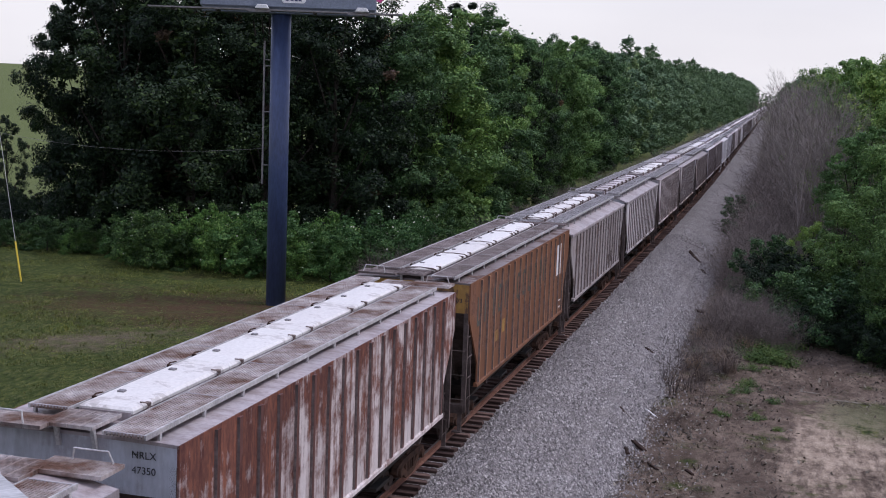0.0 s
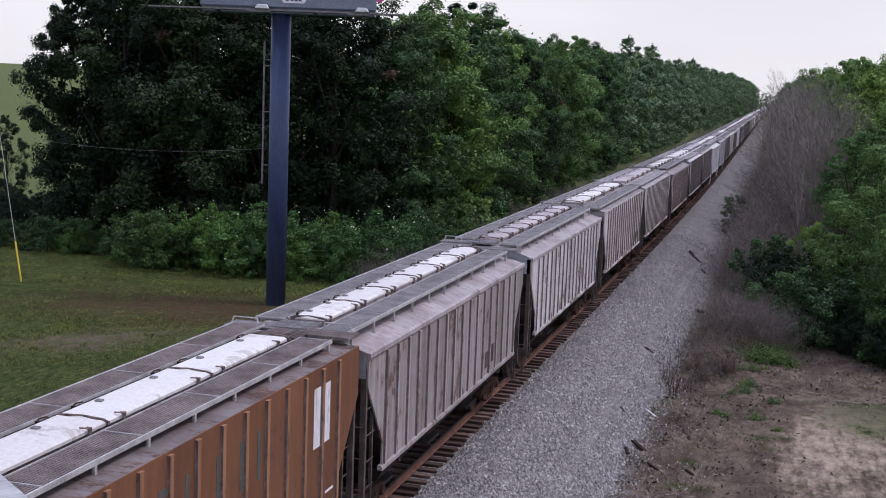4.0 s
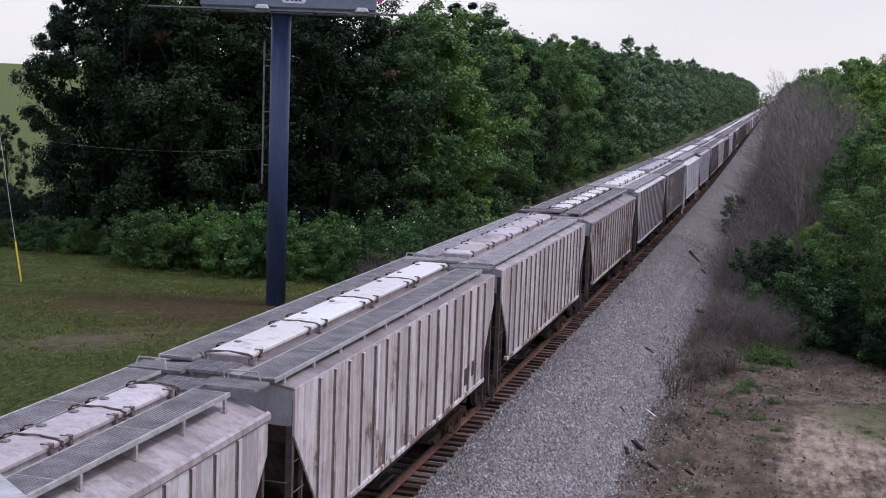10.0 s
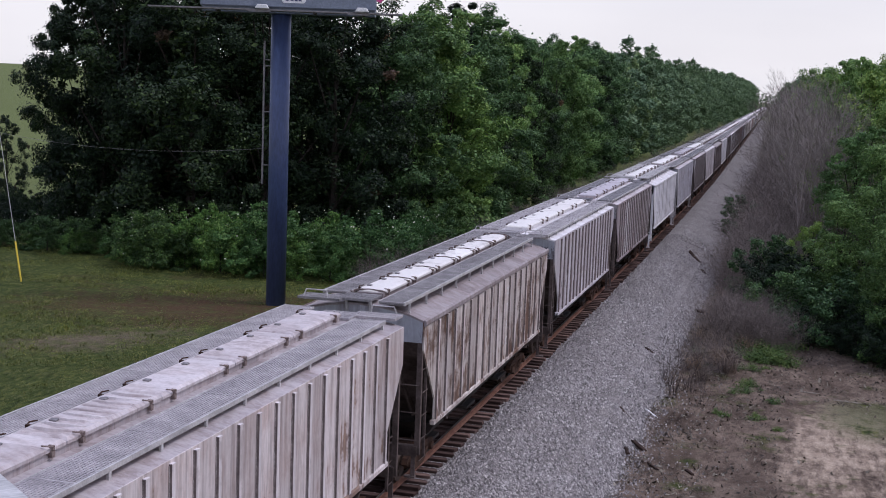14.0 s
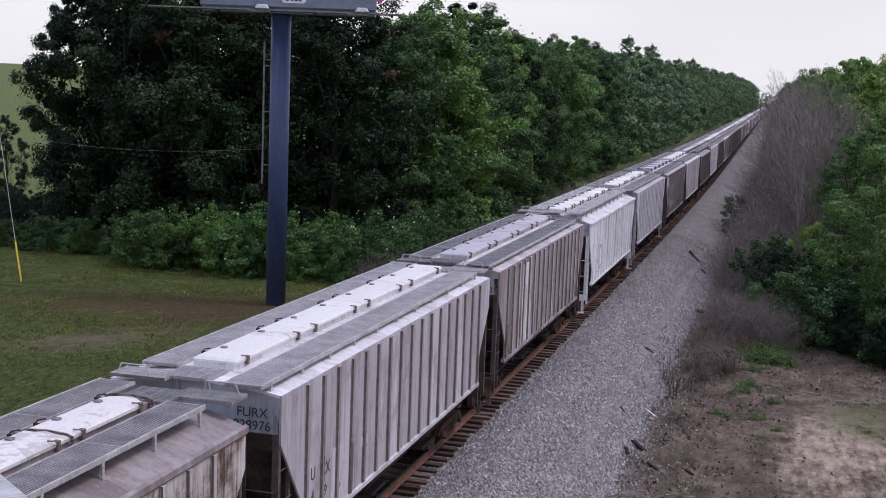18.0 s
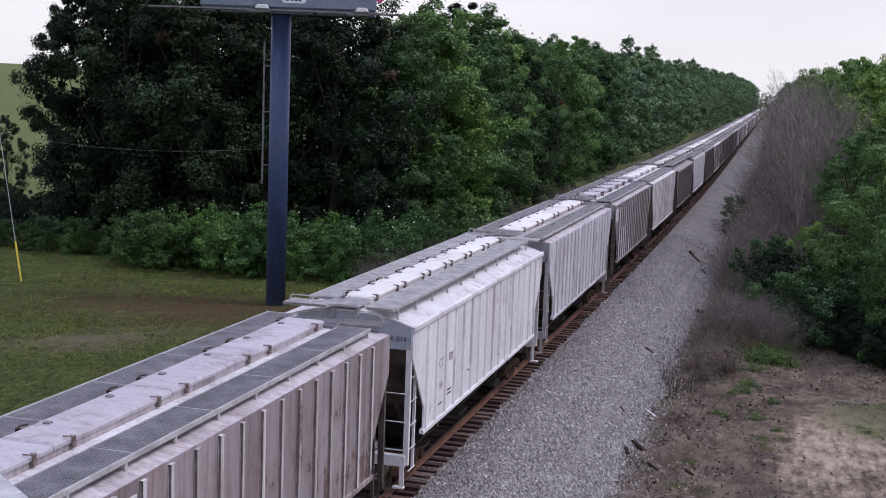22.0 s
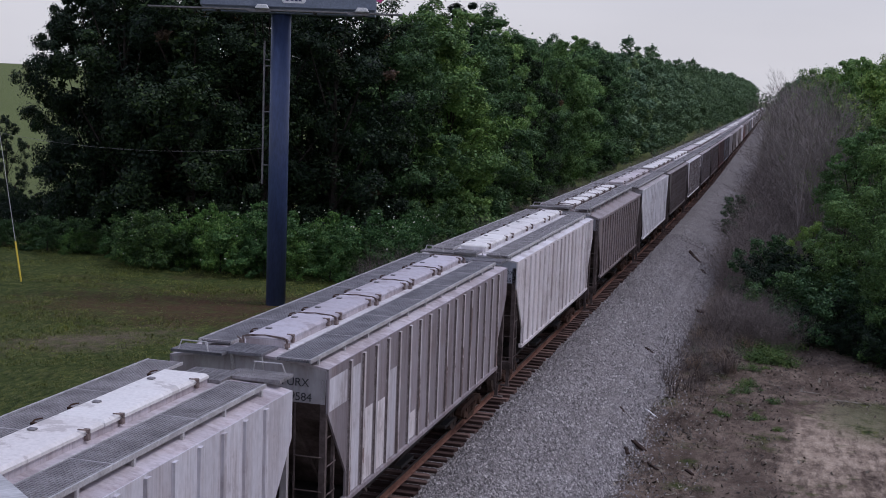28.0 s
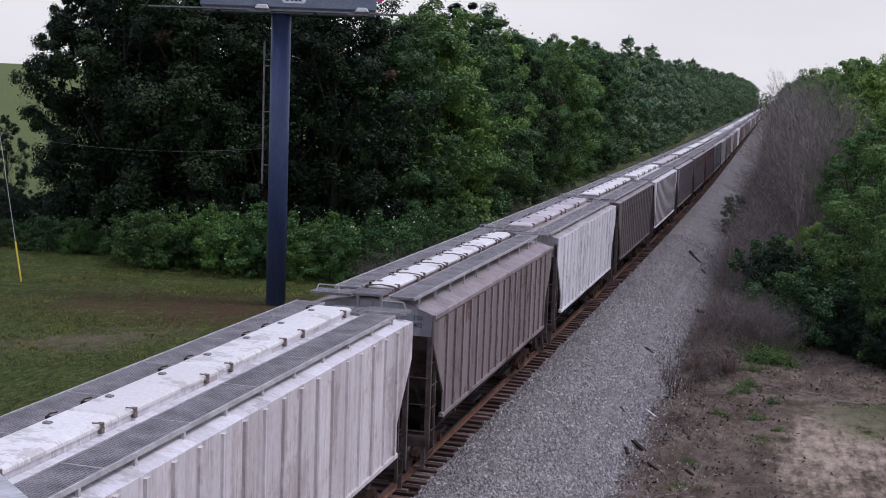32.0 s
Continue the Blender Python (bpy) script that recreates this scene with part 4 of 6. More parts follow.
PALE_END = car_paint("pale_blue_end", (0.42, 0.44, 0.48), 0.1, 0.3)
GREY_END = car_paint("pale_grey_end", (0.44, 0.42, 0.42), 0.2, 0.4)


def stencil(top, low, size, x, z, drop):
    """Two lines of reporting marks on the leading end."""
    lines = [(top, size, x, z)] if top else []
    return tuple(lines + ([(low, size, x, z - drop)] if low else []))


# leading eave of each car at the clip's start, then its looks
CARS = [
    (-0.85, ("rusty grey covered hopper car with grated roof walks", GREY_SIDE, GREY_ROOF, GREY_SIDE, GREY_SIDE, HATCH_PINK, 4), dict(grating=GRATE_RUST)),
    (15.42, ("heavily rusted white covered hopper car with white hatches", RUST_SIDE, GREY_ROOF, RUST_POST, PALE_END, HATCH_WHITE, 4),
     dict(grating=GRATE_RUST, eave=4.39, walkway=(0.6, 1.24, 0.0), lid=0.45, words=stencil("NRLX", "47350", 0.15, 1.05, 4.14, 0.22))),
    (31.55, ("orange-brown covered hopper car with a yellow end", ORANGE_SIDE, BROWN_ROOF, ORANGE_POST, YELLOW_END, HATCH_WHITE, 4),
     dict(grating=BROWN_GRATE, eave=4.4, walkway=(0.62, 1.24, 0.02), lid=0.4, n_posts=16, battens=True, words=stencil("", "60673", 0.15, 1.2, 4.0, 0.12),
          patches=((2.75, 3.35, 2.3, 2.62, YELLOW_END), (3.6, 4.2, 2.42, 2.8, YELLOW_END), (12.3, 13.1, 2.95, 4.05, WHITE_SIDE), (12.95, 13.35, 1.95, 2.0, WHITE_SIDE), (12.95, 13.35, 1.7, 1.75, WHITE_SIDE)), letters=(1, 2, 3, 4, 5, 7, 8, 9, 10, 11, 12))),
    (46.81, ("weathered beige-grey covered hopper car with rolled eaves", DRAB_SIDE, GREY_ROOF, PALE_SIDE, PALE_END, HATCH_WHITE, 6),
     dict(rolled=True, dark_flank=True, battens=True, patches=((10.0, 10.35, 1.75, 2.2, GRIME_SHADE), (10.72, 11.0, 1.8, 2.3, GRIME_SHADE)), words=stencil("FURX", "822123", 0.18, 1.0, 3.98, 0.22))),
    (62.76, ("whitish covered hopper car with rust streaks and a pale blue end", FROST_SIDE, GREY_ROOF, SNOW_SIDE, PALE_END, HATCH_PINK, 8),
     dict(rolled=True, battens=True, words=stencil("JTSX", "487395", 0.16, 0.92, 4.0, 0.19))),
    (78.55, ("stained pinkish-white covered hopper car with white hatches", TAN_SIDE, DARK_ROOF, PINK_SIDE, GREY_END, HATCH_WHITE, 4), dict(battens=True, patches=((4.3, 4.55, 2.4, 4.2, WHITE_SIDE), (11.6, 11.95, 1.75, 2.2, GRIME_SHADE), (12.35, 12.6, 1.85, 2.25, GRIME_SHADE)), marks=(("S", 0.36, 10.44, 2.28),), chalk=WHITE)),
    (94.17, ("dusty pinkish-white covered hopper car with ribbed hatches", PINK_SIDE, GREY_ROOF, SNOW_SIDE, PALE_END, HATCH_PINK, 5),
     dict(n_posts=18, ribs=True, grating=GALV_MID, words=stencil("", "73609", 0.17, 1.2, 3.9, 0.25))),
    (110.43, ("rust-streaked cream covered hopper car with white letters", CREAM_SIDE, DARK_ROOF, PINK_SIDE, PALE_END, HATCH_WHITE, 6),
     dict(rolled=True, battens=True, marks=(("X", 0.36, 8.65, 3.45), ("T", 0.36, 8.65, 2.95), ("R", 0.36, 8.65, 2.45), ("X", 0.36, 8.65, 1.95)), chalk=WHITE)),
    (126.5, ("bluish-white covered hopper car with dark ends", LILAC_SIDE, WHITE_ROOF, MAUVE_SIDE, PALE_END, HATCH_WHITE, 4),
     dict(grating=GALV_MID, strip=WHITE_ROOF, words=stencil("FURX", "828976", 0.23, 1.07, 3.87, 0.22), marks=(("U", 0.34, 1.5, 2.4), ("RX", 0.34, 2.14, 2.32), ("4", 0.3, 1.5, 2.0), ("9", 0.3, 2.14, 1.92), ("76", 0.3, 2.77, 1.84), ("7", 0.26, 4.27, 1.85)), patches=((2.45, 3.05, 1.62, 2.7, CHALK_SIDE), (4.05, 4.5, 2.3, 2.5, CHALK_SIDE)))),
    (142.33, ("mauve-grey covered hopper car with one white side panel", MAUVE_SIDE, PALE_ROOF, FROST_SIDE, GREY_END, HATCH_LILAC, 4),
     dict(dark_flank=True, strip=WHITE_ROOF, grating=GALV_DARK, words=stencil("FURX", "824252", 0.24, 1.05, 3.93, 0.26), patches=((3.3, 4.1, SILL + 0.02, 4.08, WHITE_SIDE), (4.35, 4.7, SILL + 0.02, 3.7, CHALK_SIDE)))),
    (158.69, ("clean white covered hopper car with rolled eaves", WHITE_SIDE, WHITE_ROOF, WHITE_SIDE, PALE_END, HATCH_WHITE, 6),
     dict(rolled=True, dark_flank=False, n_posts=16, gear=WHITE_SIDE, grating=GALV_LIGHT, words=stencil("", "CTRX 814", 0.17, 1.08, 3.98, 0.2),
          marks=(("CT", 0.3, 2.42, 2.75), ("RX", 0.3, 3.3, 2.75), ("114", 0.25, 2.42, 2.2)), chalk=GREY_SIDE, patches=((3.05, 3.4, 2.0, 2.04, INK), (3.05, 3.4, 1.9, 1.94, INK), (2.25, 2.55, 1.82, 1.86, INK), (5.0, 5.5, 2.1, 2.14, INK)))),
    (174.68, ("pale lilac-white covered hopper car", CHALK_SIDE, PALE_ROOF, CHALK_SIDE, PALE_END, HATCH_WHITE, 4), dict(dark_flank=False, gear=GREY_END)),
    (191.05, ("lavender-grey covered hopper car with white patches", SLATE_SIDE, PALE_ROOF, FROST_SIDE, GREY_END, HATCH_LILAC, 5),
     dict(dark_flank=True, strip=WHITE_ROOF, grating=GALV_DARK, battens=True, words=stencil("FURX", "829584", 0.22, 0.95, 3.91, 0.27),
          patches=((0.05, 1.0, 3.46, 4.08, CHALK_SIDE), (1.2, 1.75, SILL + 0.02, 4.05, CHALK_SIDE), (1.98, 2.55, SILL + 0.02, 3.05, SNOW_SIDE), (2.75, 3.35, SILL + 0.02, 3.0, SNOW_SIDE), (3.55, 4.1, SILL + 0.02, 3.5, CHALK_SIDE), (5.05, 5.6, 1.6, 2.2, SNOW_SIDE)))),
    (207.1, ("off-white covered hopper car with grated roof walks", SNOW_SIDE, WHITE_ROOF, SNOW_SIDE, PALE_END, HATCH_WHITE, 4), dict(dark_flank=False, strip=WHITE_ROOF, grating=GRATE, words=stencil("CRDX", "8555", 0.18, 1.24, 3.87, 0.23))),
    (223.48, ("rusty brown-grey covered hopper car with white hatches", BROWN_SIDE, DARK_ROOF, MAUVE_SIDE, PALE_END, HATCH_WHITE, 6),
     dict(rolled=True, battens=True, words=stencil("TSX", "402", 0.15, 1.2, 3.98, 0.17))),
    (239.4, ("white covered hopper car with dark end", WHITE_SIDE, GREY_ROOF, WHITE_SIDE, PALE_SIDE, HATCH_PINK, 4), dict(dark_flank=False)),
]
FAR_LOOKS = [
    ("dark taupe covered hopper car", TAUPE_SIDE, DARK_ROOF, TAUPE_SIDE, TAUPE_SIDE, HATCH_WHITE, 4),
    ("bright white covered hopper car", WHITE_SIDE, WHITE_ROOF, WHITE_SIDE, WHITE_SIDE, HATCH_WHITE, 4),
    ("grey covered hopper car", GREY_SIDE, GREY_ROOF, GREY_SIDE, GREY_SIDE, HATCH_PINK, 4),
    ("grey-brown covered hopper car", TAUPE_SIDE, DARK_ROOF, BROWN_SIDE, BROWN_SIDE, HATCH_WHITE, 4),
    ("red-brown covered hopper car", RED_SIDE, DARK_ROOF, RED_SIDE, RED_SIDE, HATCH_WHITE, 4),
    ("blue-grey covered hopper car", BLUE_SIDE, GREY_ROOF, BLUE_SIDE, BLUE_SIDE, HATCH_WHITE, 4),
    ("pale grey covered hopper car", PALE_SIDE, GREY_ROOF, PALE_SIDE, PALE_SIDE, HATCH_PINK, 4),
    ("brown-grey covered hopper car", BROWN_SIDE, GREY_ROOF, BROWN_SIDE, BROWN_SIDE, HATCH_WHITE, 4),
]
ORDER = [0, 1, 2, 3, 4, 5, 2, 3, 6, 7, 1, 4, 2, 6, 0, 5, 7, 1, 4, 2, 6, 3, 1, 7, 0, 2, 4, 6, 5, 1, 3, 7, 2, 0, 6, 1, 4, 7, 2, 6, 0, 1, 3, 5]
for i, k in enumerate(ORDER):
    CARS.append((255.4 + 15.9 * i, FAR_LOOKS[k], dict(far=1 if i < 6 else 2)))

TRAIN = [(front, hopper_car(*looks, **more)) for front, looks, more in CARS]


def travelled(t):
    """Metres that the train has rolled towards the bridge."""
    return 5.80 * t + 0.0095 * t * t


def car_pose(front, t):
    y = front + END - travelled(t)
    return pose(bend(y), y, 0, 0, 0, math.degrees(heading(y)))


# ---------------------------------------------------------------- plants
def leaf_quads(rng, centres, radii, per, size, flat=0.75, outward=None):
    """Leaf sprays as tilted rhombs on the shells of many clumps, turned outwards with the limb that bears them."""
    k = len(centres) * per
    c = np.repeat(np.asarray(centres), per, 0)
    r = np.repeat(np.asarray(radii), per)[:, None]
    d = rng.normal(size=(k, 3))
    d /= np.linalg.norm(d, axis=1)[:, None]
    out = np.repeat(np.asarray(outward), per, 0) if outward is not None else d
    # fewer leaves on the side of a clump that faces into the crown
    d += 0.4 * out
    d /= np.linalg.norm(d, axis=1)[:, None]
    # uneven lumps on each clump, and twigs that stand out of it
    lump = np.sin(d[:, :1] * 7 + c[:, 1:2] * 5) * np.sin(d[:, 1:2] * 6 + c[:, 2:] * 3) * np.sin(d[:, 2:] * 7 + c[:, :1] * 4)
    reach = 0.5 + 0.5 * rng.random((k, 1)) ** 0.7 + 0.38 * lump + 0.75 * (rng.random((k, 1)) < 0.13) * rng.random((k, 1))
    p = c + d * r * reach * np.array([1, 1, flat])
    n = 0.5 * d + 0.4 * out + 0.45 * rng.normal(size=(k, 3)) + np.array([0, 0, 0.12])
    n /= np.linalg.norm(n, axis=1)[:, None]
    a = np.cross(n, rng.normal(size=(k, 3)))
    a /= np.linalg.norm(a, axis=1)[:, None]
    b = np.cross(n, a)
    s = size * (0.55 + 0.9 * rng.random((k, 1)))
    return np.stack([p - a * s, p - b * s * 0.55 + n * s * 0.18, p + a * s * 1.1, p + b * s * 0.55 + n * s * 0.1], 1)


def tree_parts(seed, height, spread, clumps, per, leaf, low=0.12):
    """Trunk and limbs, and the crown of leaf clumps round its limbs, for a tree that stands at the origin."""
    rng = np.random.default_rng(seed)
    bm = bmesh.new()
    lean = rng.normal(size=2) * 0.03 * height
    knots = [Vector((lean[0] * f ** 2, lean[1] * f ** 2, height * f * 0.8 - 0.3)) for f in (0, 0.2, 0.45, 0.7, 1.0)]
    thick = height * 0.016
    for i in range(4):
        rod(bm, knots[i], knots[i + 1], thick * (1.2 - i * 0.27), thick * (0.93 - i * 0.27), 7)
    centres, radii, outward, inner, inner_r = [], [], [], [], []
    lobes = max(8, round(clumps / 6.5))
    for j in range(lobes):
        f = low + (0.95 - low) * ((j + rng.random()) / lobes)
        wide = spread * (0.5 + 0.5 * math.sin(math.pi * min(1.0, 0.2 + 0.75 * f))) * (1.0 if f < 0.75 else 1.0 - 2.4 * (f - 0.75))
        a, r = j * 2.4 + rng.random() * 0.9, wide * (0.35 + 0.6 * rng.random() ** 0.5)
        big = spread * (0.24 + 0.2 * rng.random()) * (1.0 if f < 0.8 else 0.85)
        c = np.array([r * math.cos(a), r * math.sin(a), f * height])
        inner.append(tuple(c)), inner_r.append(big * 0.8)
        for _ in range(max(4, clumps // lobes + rng.integers(-1, 3))):
            d = rng.normal(size=3) * 0.9 + np.array([0.5 * math.cos(a), 0.5 * math.sin(a), 0.4])
            d /= np.linalg.norm(d)
            centres.append(tuple(c + d * big * (0.45 + 0.8 * rng.random()) * np.array([1, 1, 0.9])))
            radii.append(big * (0.22 + 0.36 * rng.random() ** 1.5))
            outward.append(tuple(d))
        if j % 2 == 0:
            start = knots[0].lerp(knots[4], max(0.08, f - 0.22))
            rod(bm, start, Vector(c), thick * 0.3, thick * 0.1, 5)
    for f in (0.12, 0.27, 0.42, 0.57, 0.7, 0.82):
        inner.append((0.0, 0.0, f * height)), inner_r.append(spread * (0.5 if f < 0.6 else 0.36))
    # filled heart of every limb's foliage, then the sprays outside
    heart = leaf_quads(rng, inner, [r * 0.72 for r in inner_r], 230 if per > 200 else 100 if per > 100 else 30, max(leaf * 1.4, spread * 0.03), 0.85)
    sprays = leaf_quads(rng, centres, radii, per, leaf, 0.85, outward)
    dead = np.repeat(rng.random(len(centres)) < (0.02 if height > 16.5 else 0.0), per)
    return finish("trunk", bm), np.concatenate([heart, sprays]), np.concatenate([np.zeros(len(heart), bool), dead])


def blossom_mesh():
    """Flat white flower heads over the top of a bush."""
    g = np.random.default_rng(33)
    k = 34
    a, r = g.random(k) * math.tau, 2.9 * g.random(k) ** 0.5
    c = np.stack([r * np.cos(a), r * np.sin(a), 4.75 - 0.42 * r ** 2 * g.random(k)], 1)
    s = 0.03 + 0.05 * g.random((k, 1)) ** 1.5
    u = np.stack([np.cos(a), np.sin(a), 0.3 * g.normal(size=k)], 1) * s
    v = np.stack([-np.sin(a), np.cos(a), 0.3 * g.normal(size=k)], 1) * s
    return quads("blossom", np.stack([c - u, c - v, c + u, c + v], 1), [FLOWER])


TREES = {}


FAR_WOODS = []


def tree(kind, x, y, scale=1.0, turn=0.0, name="tree", label="", group=""):
    z = hill(x, y)
    if kind not in TREES:
        seed, height, spread, clumps, per, leaf, mat, low = TREE_KINDS[kind]
        trunk, crown, dead = tree_parts(seed, height, spread, clumps, per, leaf, low)
        trunk.materials.append(BARK)
        TREES[kind] = (trunk, quads("crown", crown, [mat, LEAF_DEAD], dead), crown)
    trunk, crown, corners = TREES[kind]
    if y > 330:
        c, s = math.cos(turn), math.sin(turn)
        FAR_WOODS.append(corners @ (np.array([[c, s, 0], [-s, c, 0], [0, 0, 1]]) * scale) + np.array([x, y, z]))
        return None
    top = tagged(new(name), label, name, group)
    wide = scale * (0.85 + 0.45 * ((x * 7.31 + y * 3.77) % 1.0))
    top.matrix_basis = pose(x, y, z - 0.1, 0, 0, turn) @ Matrix.Diagonal((wide, wide, scale, 1))
    for nm, me in (("trunk", trunk), ("crown", crown)):
        if nm == "trunk" and name == "weed_clump":
            continue
        new(nm, me).parent = top
    if kind in ("elder", "elder_shade"):
        new("blossom", shared("blossom", blossom_mesh)).parent = top
    return top


# seed, height, spread, clumps, leaves per clump, leaf size, material, where the crown begins
TREE_KINDS = {
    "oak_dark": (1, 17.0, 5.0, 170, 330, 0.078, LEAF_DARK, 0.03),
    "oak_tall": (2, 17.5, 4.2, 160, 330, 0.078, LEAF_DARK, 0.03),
    "mid_a": (3, 16.0, 3.9, 160, 300, 0.084, LEAF_MID, 0.03),
    "mid_b": (4, 15.0, 3.5, 150, 300, 0.084, LEAF_MID, 0.03),
    "light": (5, 14.0, 3.3, 150, 300, 0.075, LEAF_LIGHT, 0.03),
    "sunny": (15, 14.0, 3.3, 150, 300, 0.075, LEAF_SUNNY, 0.03),
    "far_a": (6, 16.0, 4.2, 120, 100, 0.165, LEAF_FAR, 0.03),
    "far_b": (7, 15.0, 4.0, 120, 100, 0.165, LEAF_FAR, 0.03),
    "elder": (10, 4.4, 2.4, 80, 130, 0.066, LEAF_BUSH, 0.05),
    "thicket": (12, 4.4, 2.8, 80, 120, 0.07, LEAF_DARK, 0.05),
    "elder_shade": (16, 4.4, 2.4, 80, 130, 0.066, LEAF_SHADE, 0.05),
    "elder_plain": (14, 4.3, 2.5, 80, 120, 0.068, LEAF_BUSH, 0.05),
    "shrub": (8, 4.2, 2.4, 80, 120, 0.07, LEAF_MID, 0.05),
}
rng = np.random.default_rng(11)
TALL = "tall dark green broadleaf tree with a dense crown"
ROW = "green broadleaf tree in a dense row along the track"
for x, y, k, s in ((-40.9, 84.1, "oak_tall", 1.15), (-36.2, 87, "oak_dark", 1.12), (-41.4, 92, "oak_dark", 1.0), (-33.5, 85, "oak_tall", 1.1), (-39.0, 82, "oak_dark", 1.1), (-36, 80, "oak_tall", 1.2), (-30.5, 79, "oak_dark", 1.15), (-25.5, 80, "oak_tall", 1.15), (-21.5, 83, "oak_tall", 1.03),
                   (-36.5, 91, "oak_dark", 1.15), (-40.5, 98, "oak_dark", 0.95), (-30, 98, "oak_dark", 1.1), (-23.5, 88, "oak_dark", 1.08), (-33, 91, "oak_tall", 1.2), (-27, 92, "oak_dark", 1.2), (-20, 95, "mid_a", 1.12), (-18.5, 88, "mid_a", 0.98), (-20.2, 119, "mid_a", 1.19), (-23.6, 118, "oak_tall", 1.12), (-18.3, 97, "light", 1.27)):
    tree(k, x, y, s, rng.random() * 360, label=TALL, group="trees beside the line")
tree("oak_tall", -54.0, 92, 0.45, 30, label="small dark tree at the edge of the pasture")
for x, y, s in ((-50.2, 87, 0.45), (-48.6, 85.5, 0.4), (-52.3, 88.5, 0.6), (-46.8, 84, 0.45), (-45.0, 83, 0.5), (-43.5, 82, 0.6)):
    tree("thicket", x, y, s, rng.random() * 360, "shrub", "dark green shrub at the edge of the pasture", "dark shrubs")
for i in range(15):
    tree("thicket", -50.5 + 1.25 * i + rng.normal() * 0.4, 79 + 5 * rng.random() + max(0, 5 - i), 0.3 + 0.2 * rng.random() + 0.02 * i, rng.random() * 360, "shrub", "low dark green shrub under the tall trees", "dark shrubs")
def row_of_trees(off, start, tops, shift, kinds):
    """A loose row along the line; tops gives its height at several distances."""
    y = start
    while y < 1250:
        near = y < 200
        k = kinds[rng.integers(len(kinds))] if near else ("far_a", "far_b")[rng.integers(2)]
        h = np.interp(y, *tops) * (0.86 + 0.17 * rng.random() + 0.06 * (rng.random() < 0.15))
        tree(k, off + bend(y) + shift * np.interp(y, (160, 230, 420, 650), (0, 1, 0.8, -0.3)) + rng.normal() * 1.2, y, h / TREE_KINDS[k][1], rng.random() * 360, label=ROW, group="trees beside the line")
        y += 3.6 + 3.4 * rng.random() if near else 5.0 + 4.0 * rng.random() if y < 330 else 13.0


LEFT_TOPS = ((98, 122, 128, 150, 180, 230, 300, 400, 600, 1250), (15.5, 17.5, 16.2, 17.6, 18.6, 20.2, 20.8, 21.8, 24.0, 26.0))
RIGHT_TOPS = ((76, 110, 150, 250, 400, 600, 1250), (13.4, 14.6, 15.4, 16.2, 17.8, 19.5, 21.0))
row_of_trees(-17.8, 98, LEFT_TOPS, -2.6, ("mid_a", "mid_b", "light", "oak_tall", "mid_a", "light"))
row_of_trees(-23.5, 101, LEFT_TOPS, -2.6, ("mid_a", "mid_b", "mid_a", "oak_tall", "light"))
row_of_trees(14.8, 92, RIGHT_TOPS, 0.5, ("light", "sunny", "sunny", "light"))
row_of_trees(19.5, 84, RIGHT_TOPS, 0.5, ("light", "sunny", "mid_a", "light"))
for x, y, k, hgt in ((15.2, 57.5, "sunny", 8.2), (18.5, 59, "sunny", 10.5), (14.0, 63, "sunny", 8.2), (12.2, 67, "sunny", 6.2), (17.5, 66, "sunny", 11.5), (14.5, 71, "sunny", 9.0),
                     (21, 63, "light", 12.5), (18, 73, "sunny", 12.5), (13.2, 77, "light", 10.0), (16, 81, "sunny", 12.5), (10.4, 72, "sunny", 4.6)):
    tree(k, x, y, hgt / TREE_KINDS[k][1], rng.random() * 360, label="bushy green tree at the edge of the cleared dirt", group="trees beside the dirt")
for x, y, s, k in ((8.4, 70.5, 0.85, "shrub"), (9.6, 63, 0.7, "shrub"), (11.6, 60.5, 0.75, "shrub"), (5.4, 104, 0.75, "shrub"), (8.7, 67.6, 0.7, "thicket"), (10.0, 68.4, 0.78, "thicket"), (11.3, 68.4, 0.7, "elder_plain"), (9.4, 66.8, 0.55, "elder_plain")):
    tree(k, x, y, s, rng.random() * 360, "shrub", "rounded green shrub beside the track", "green shrubs")


def tuft_mesh(seed):
    """Leafy stems that splay unevenly from one root, with bare gaps between them."""
    g = np.random.default_rng(seed)
    stems = 46
    a, r = g.random(stems) * math.tau, 0.75 * g.random(stems) ** 0.7
    top = np.stack([r * np.cos(a), r * np.sin(a), (0.1 + 0.55 * g.random(stems)) * (1.15 - r)], 1)
    k = stems * 11
    p = np.repeat(top, 11, 0) * (0.35 + 0.65 * g.random((k, 1))) + g.normal(size=(k, 3)) * 0.055
    p[:, 2] = np.abs(p[:, 2])
    n = g.normal(size=(k, 3)) * 0.55 + np.array([0, 0, 1])
    n /= np.linalg.norm(n, axis=1)[:, None]
    u = np.cross(n, g.normal(size=(k, 3)))
    u /= np.linalg.norm(u, axis=1)[:, None]
    v = np.cross(n, u)
    w = 0.025 + 0.05 * g.random((k, 1))
    return quads("foliage", np.stack([p - u * w, p - v * w * 0.4, p + u * w, p + v * w * 0.4], 1), [WEED])


TUFTS = [tuft_mesh(41 + i) for i in range(4)]
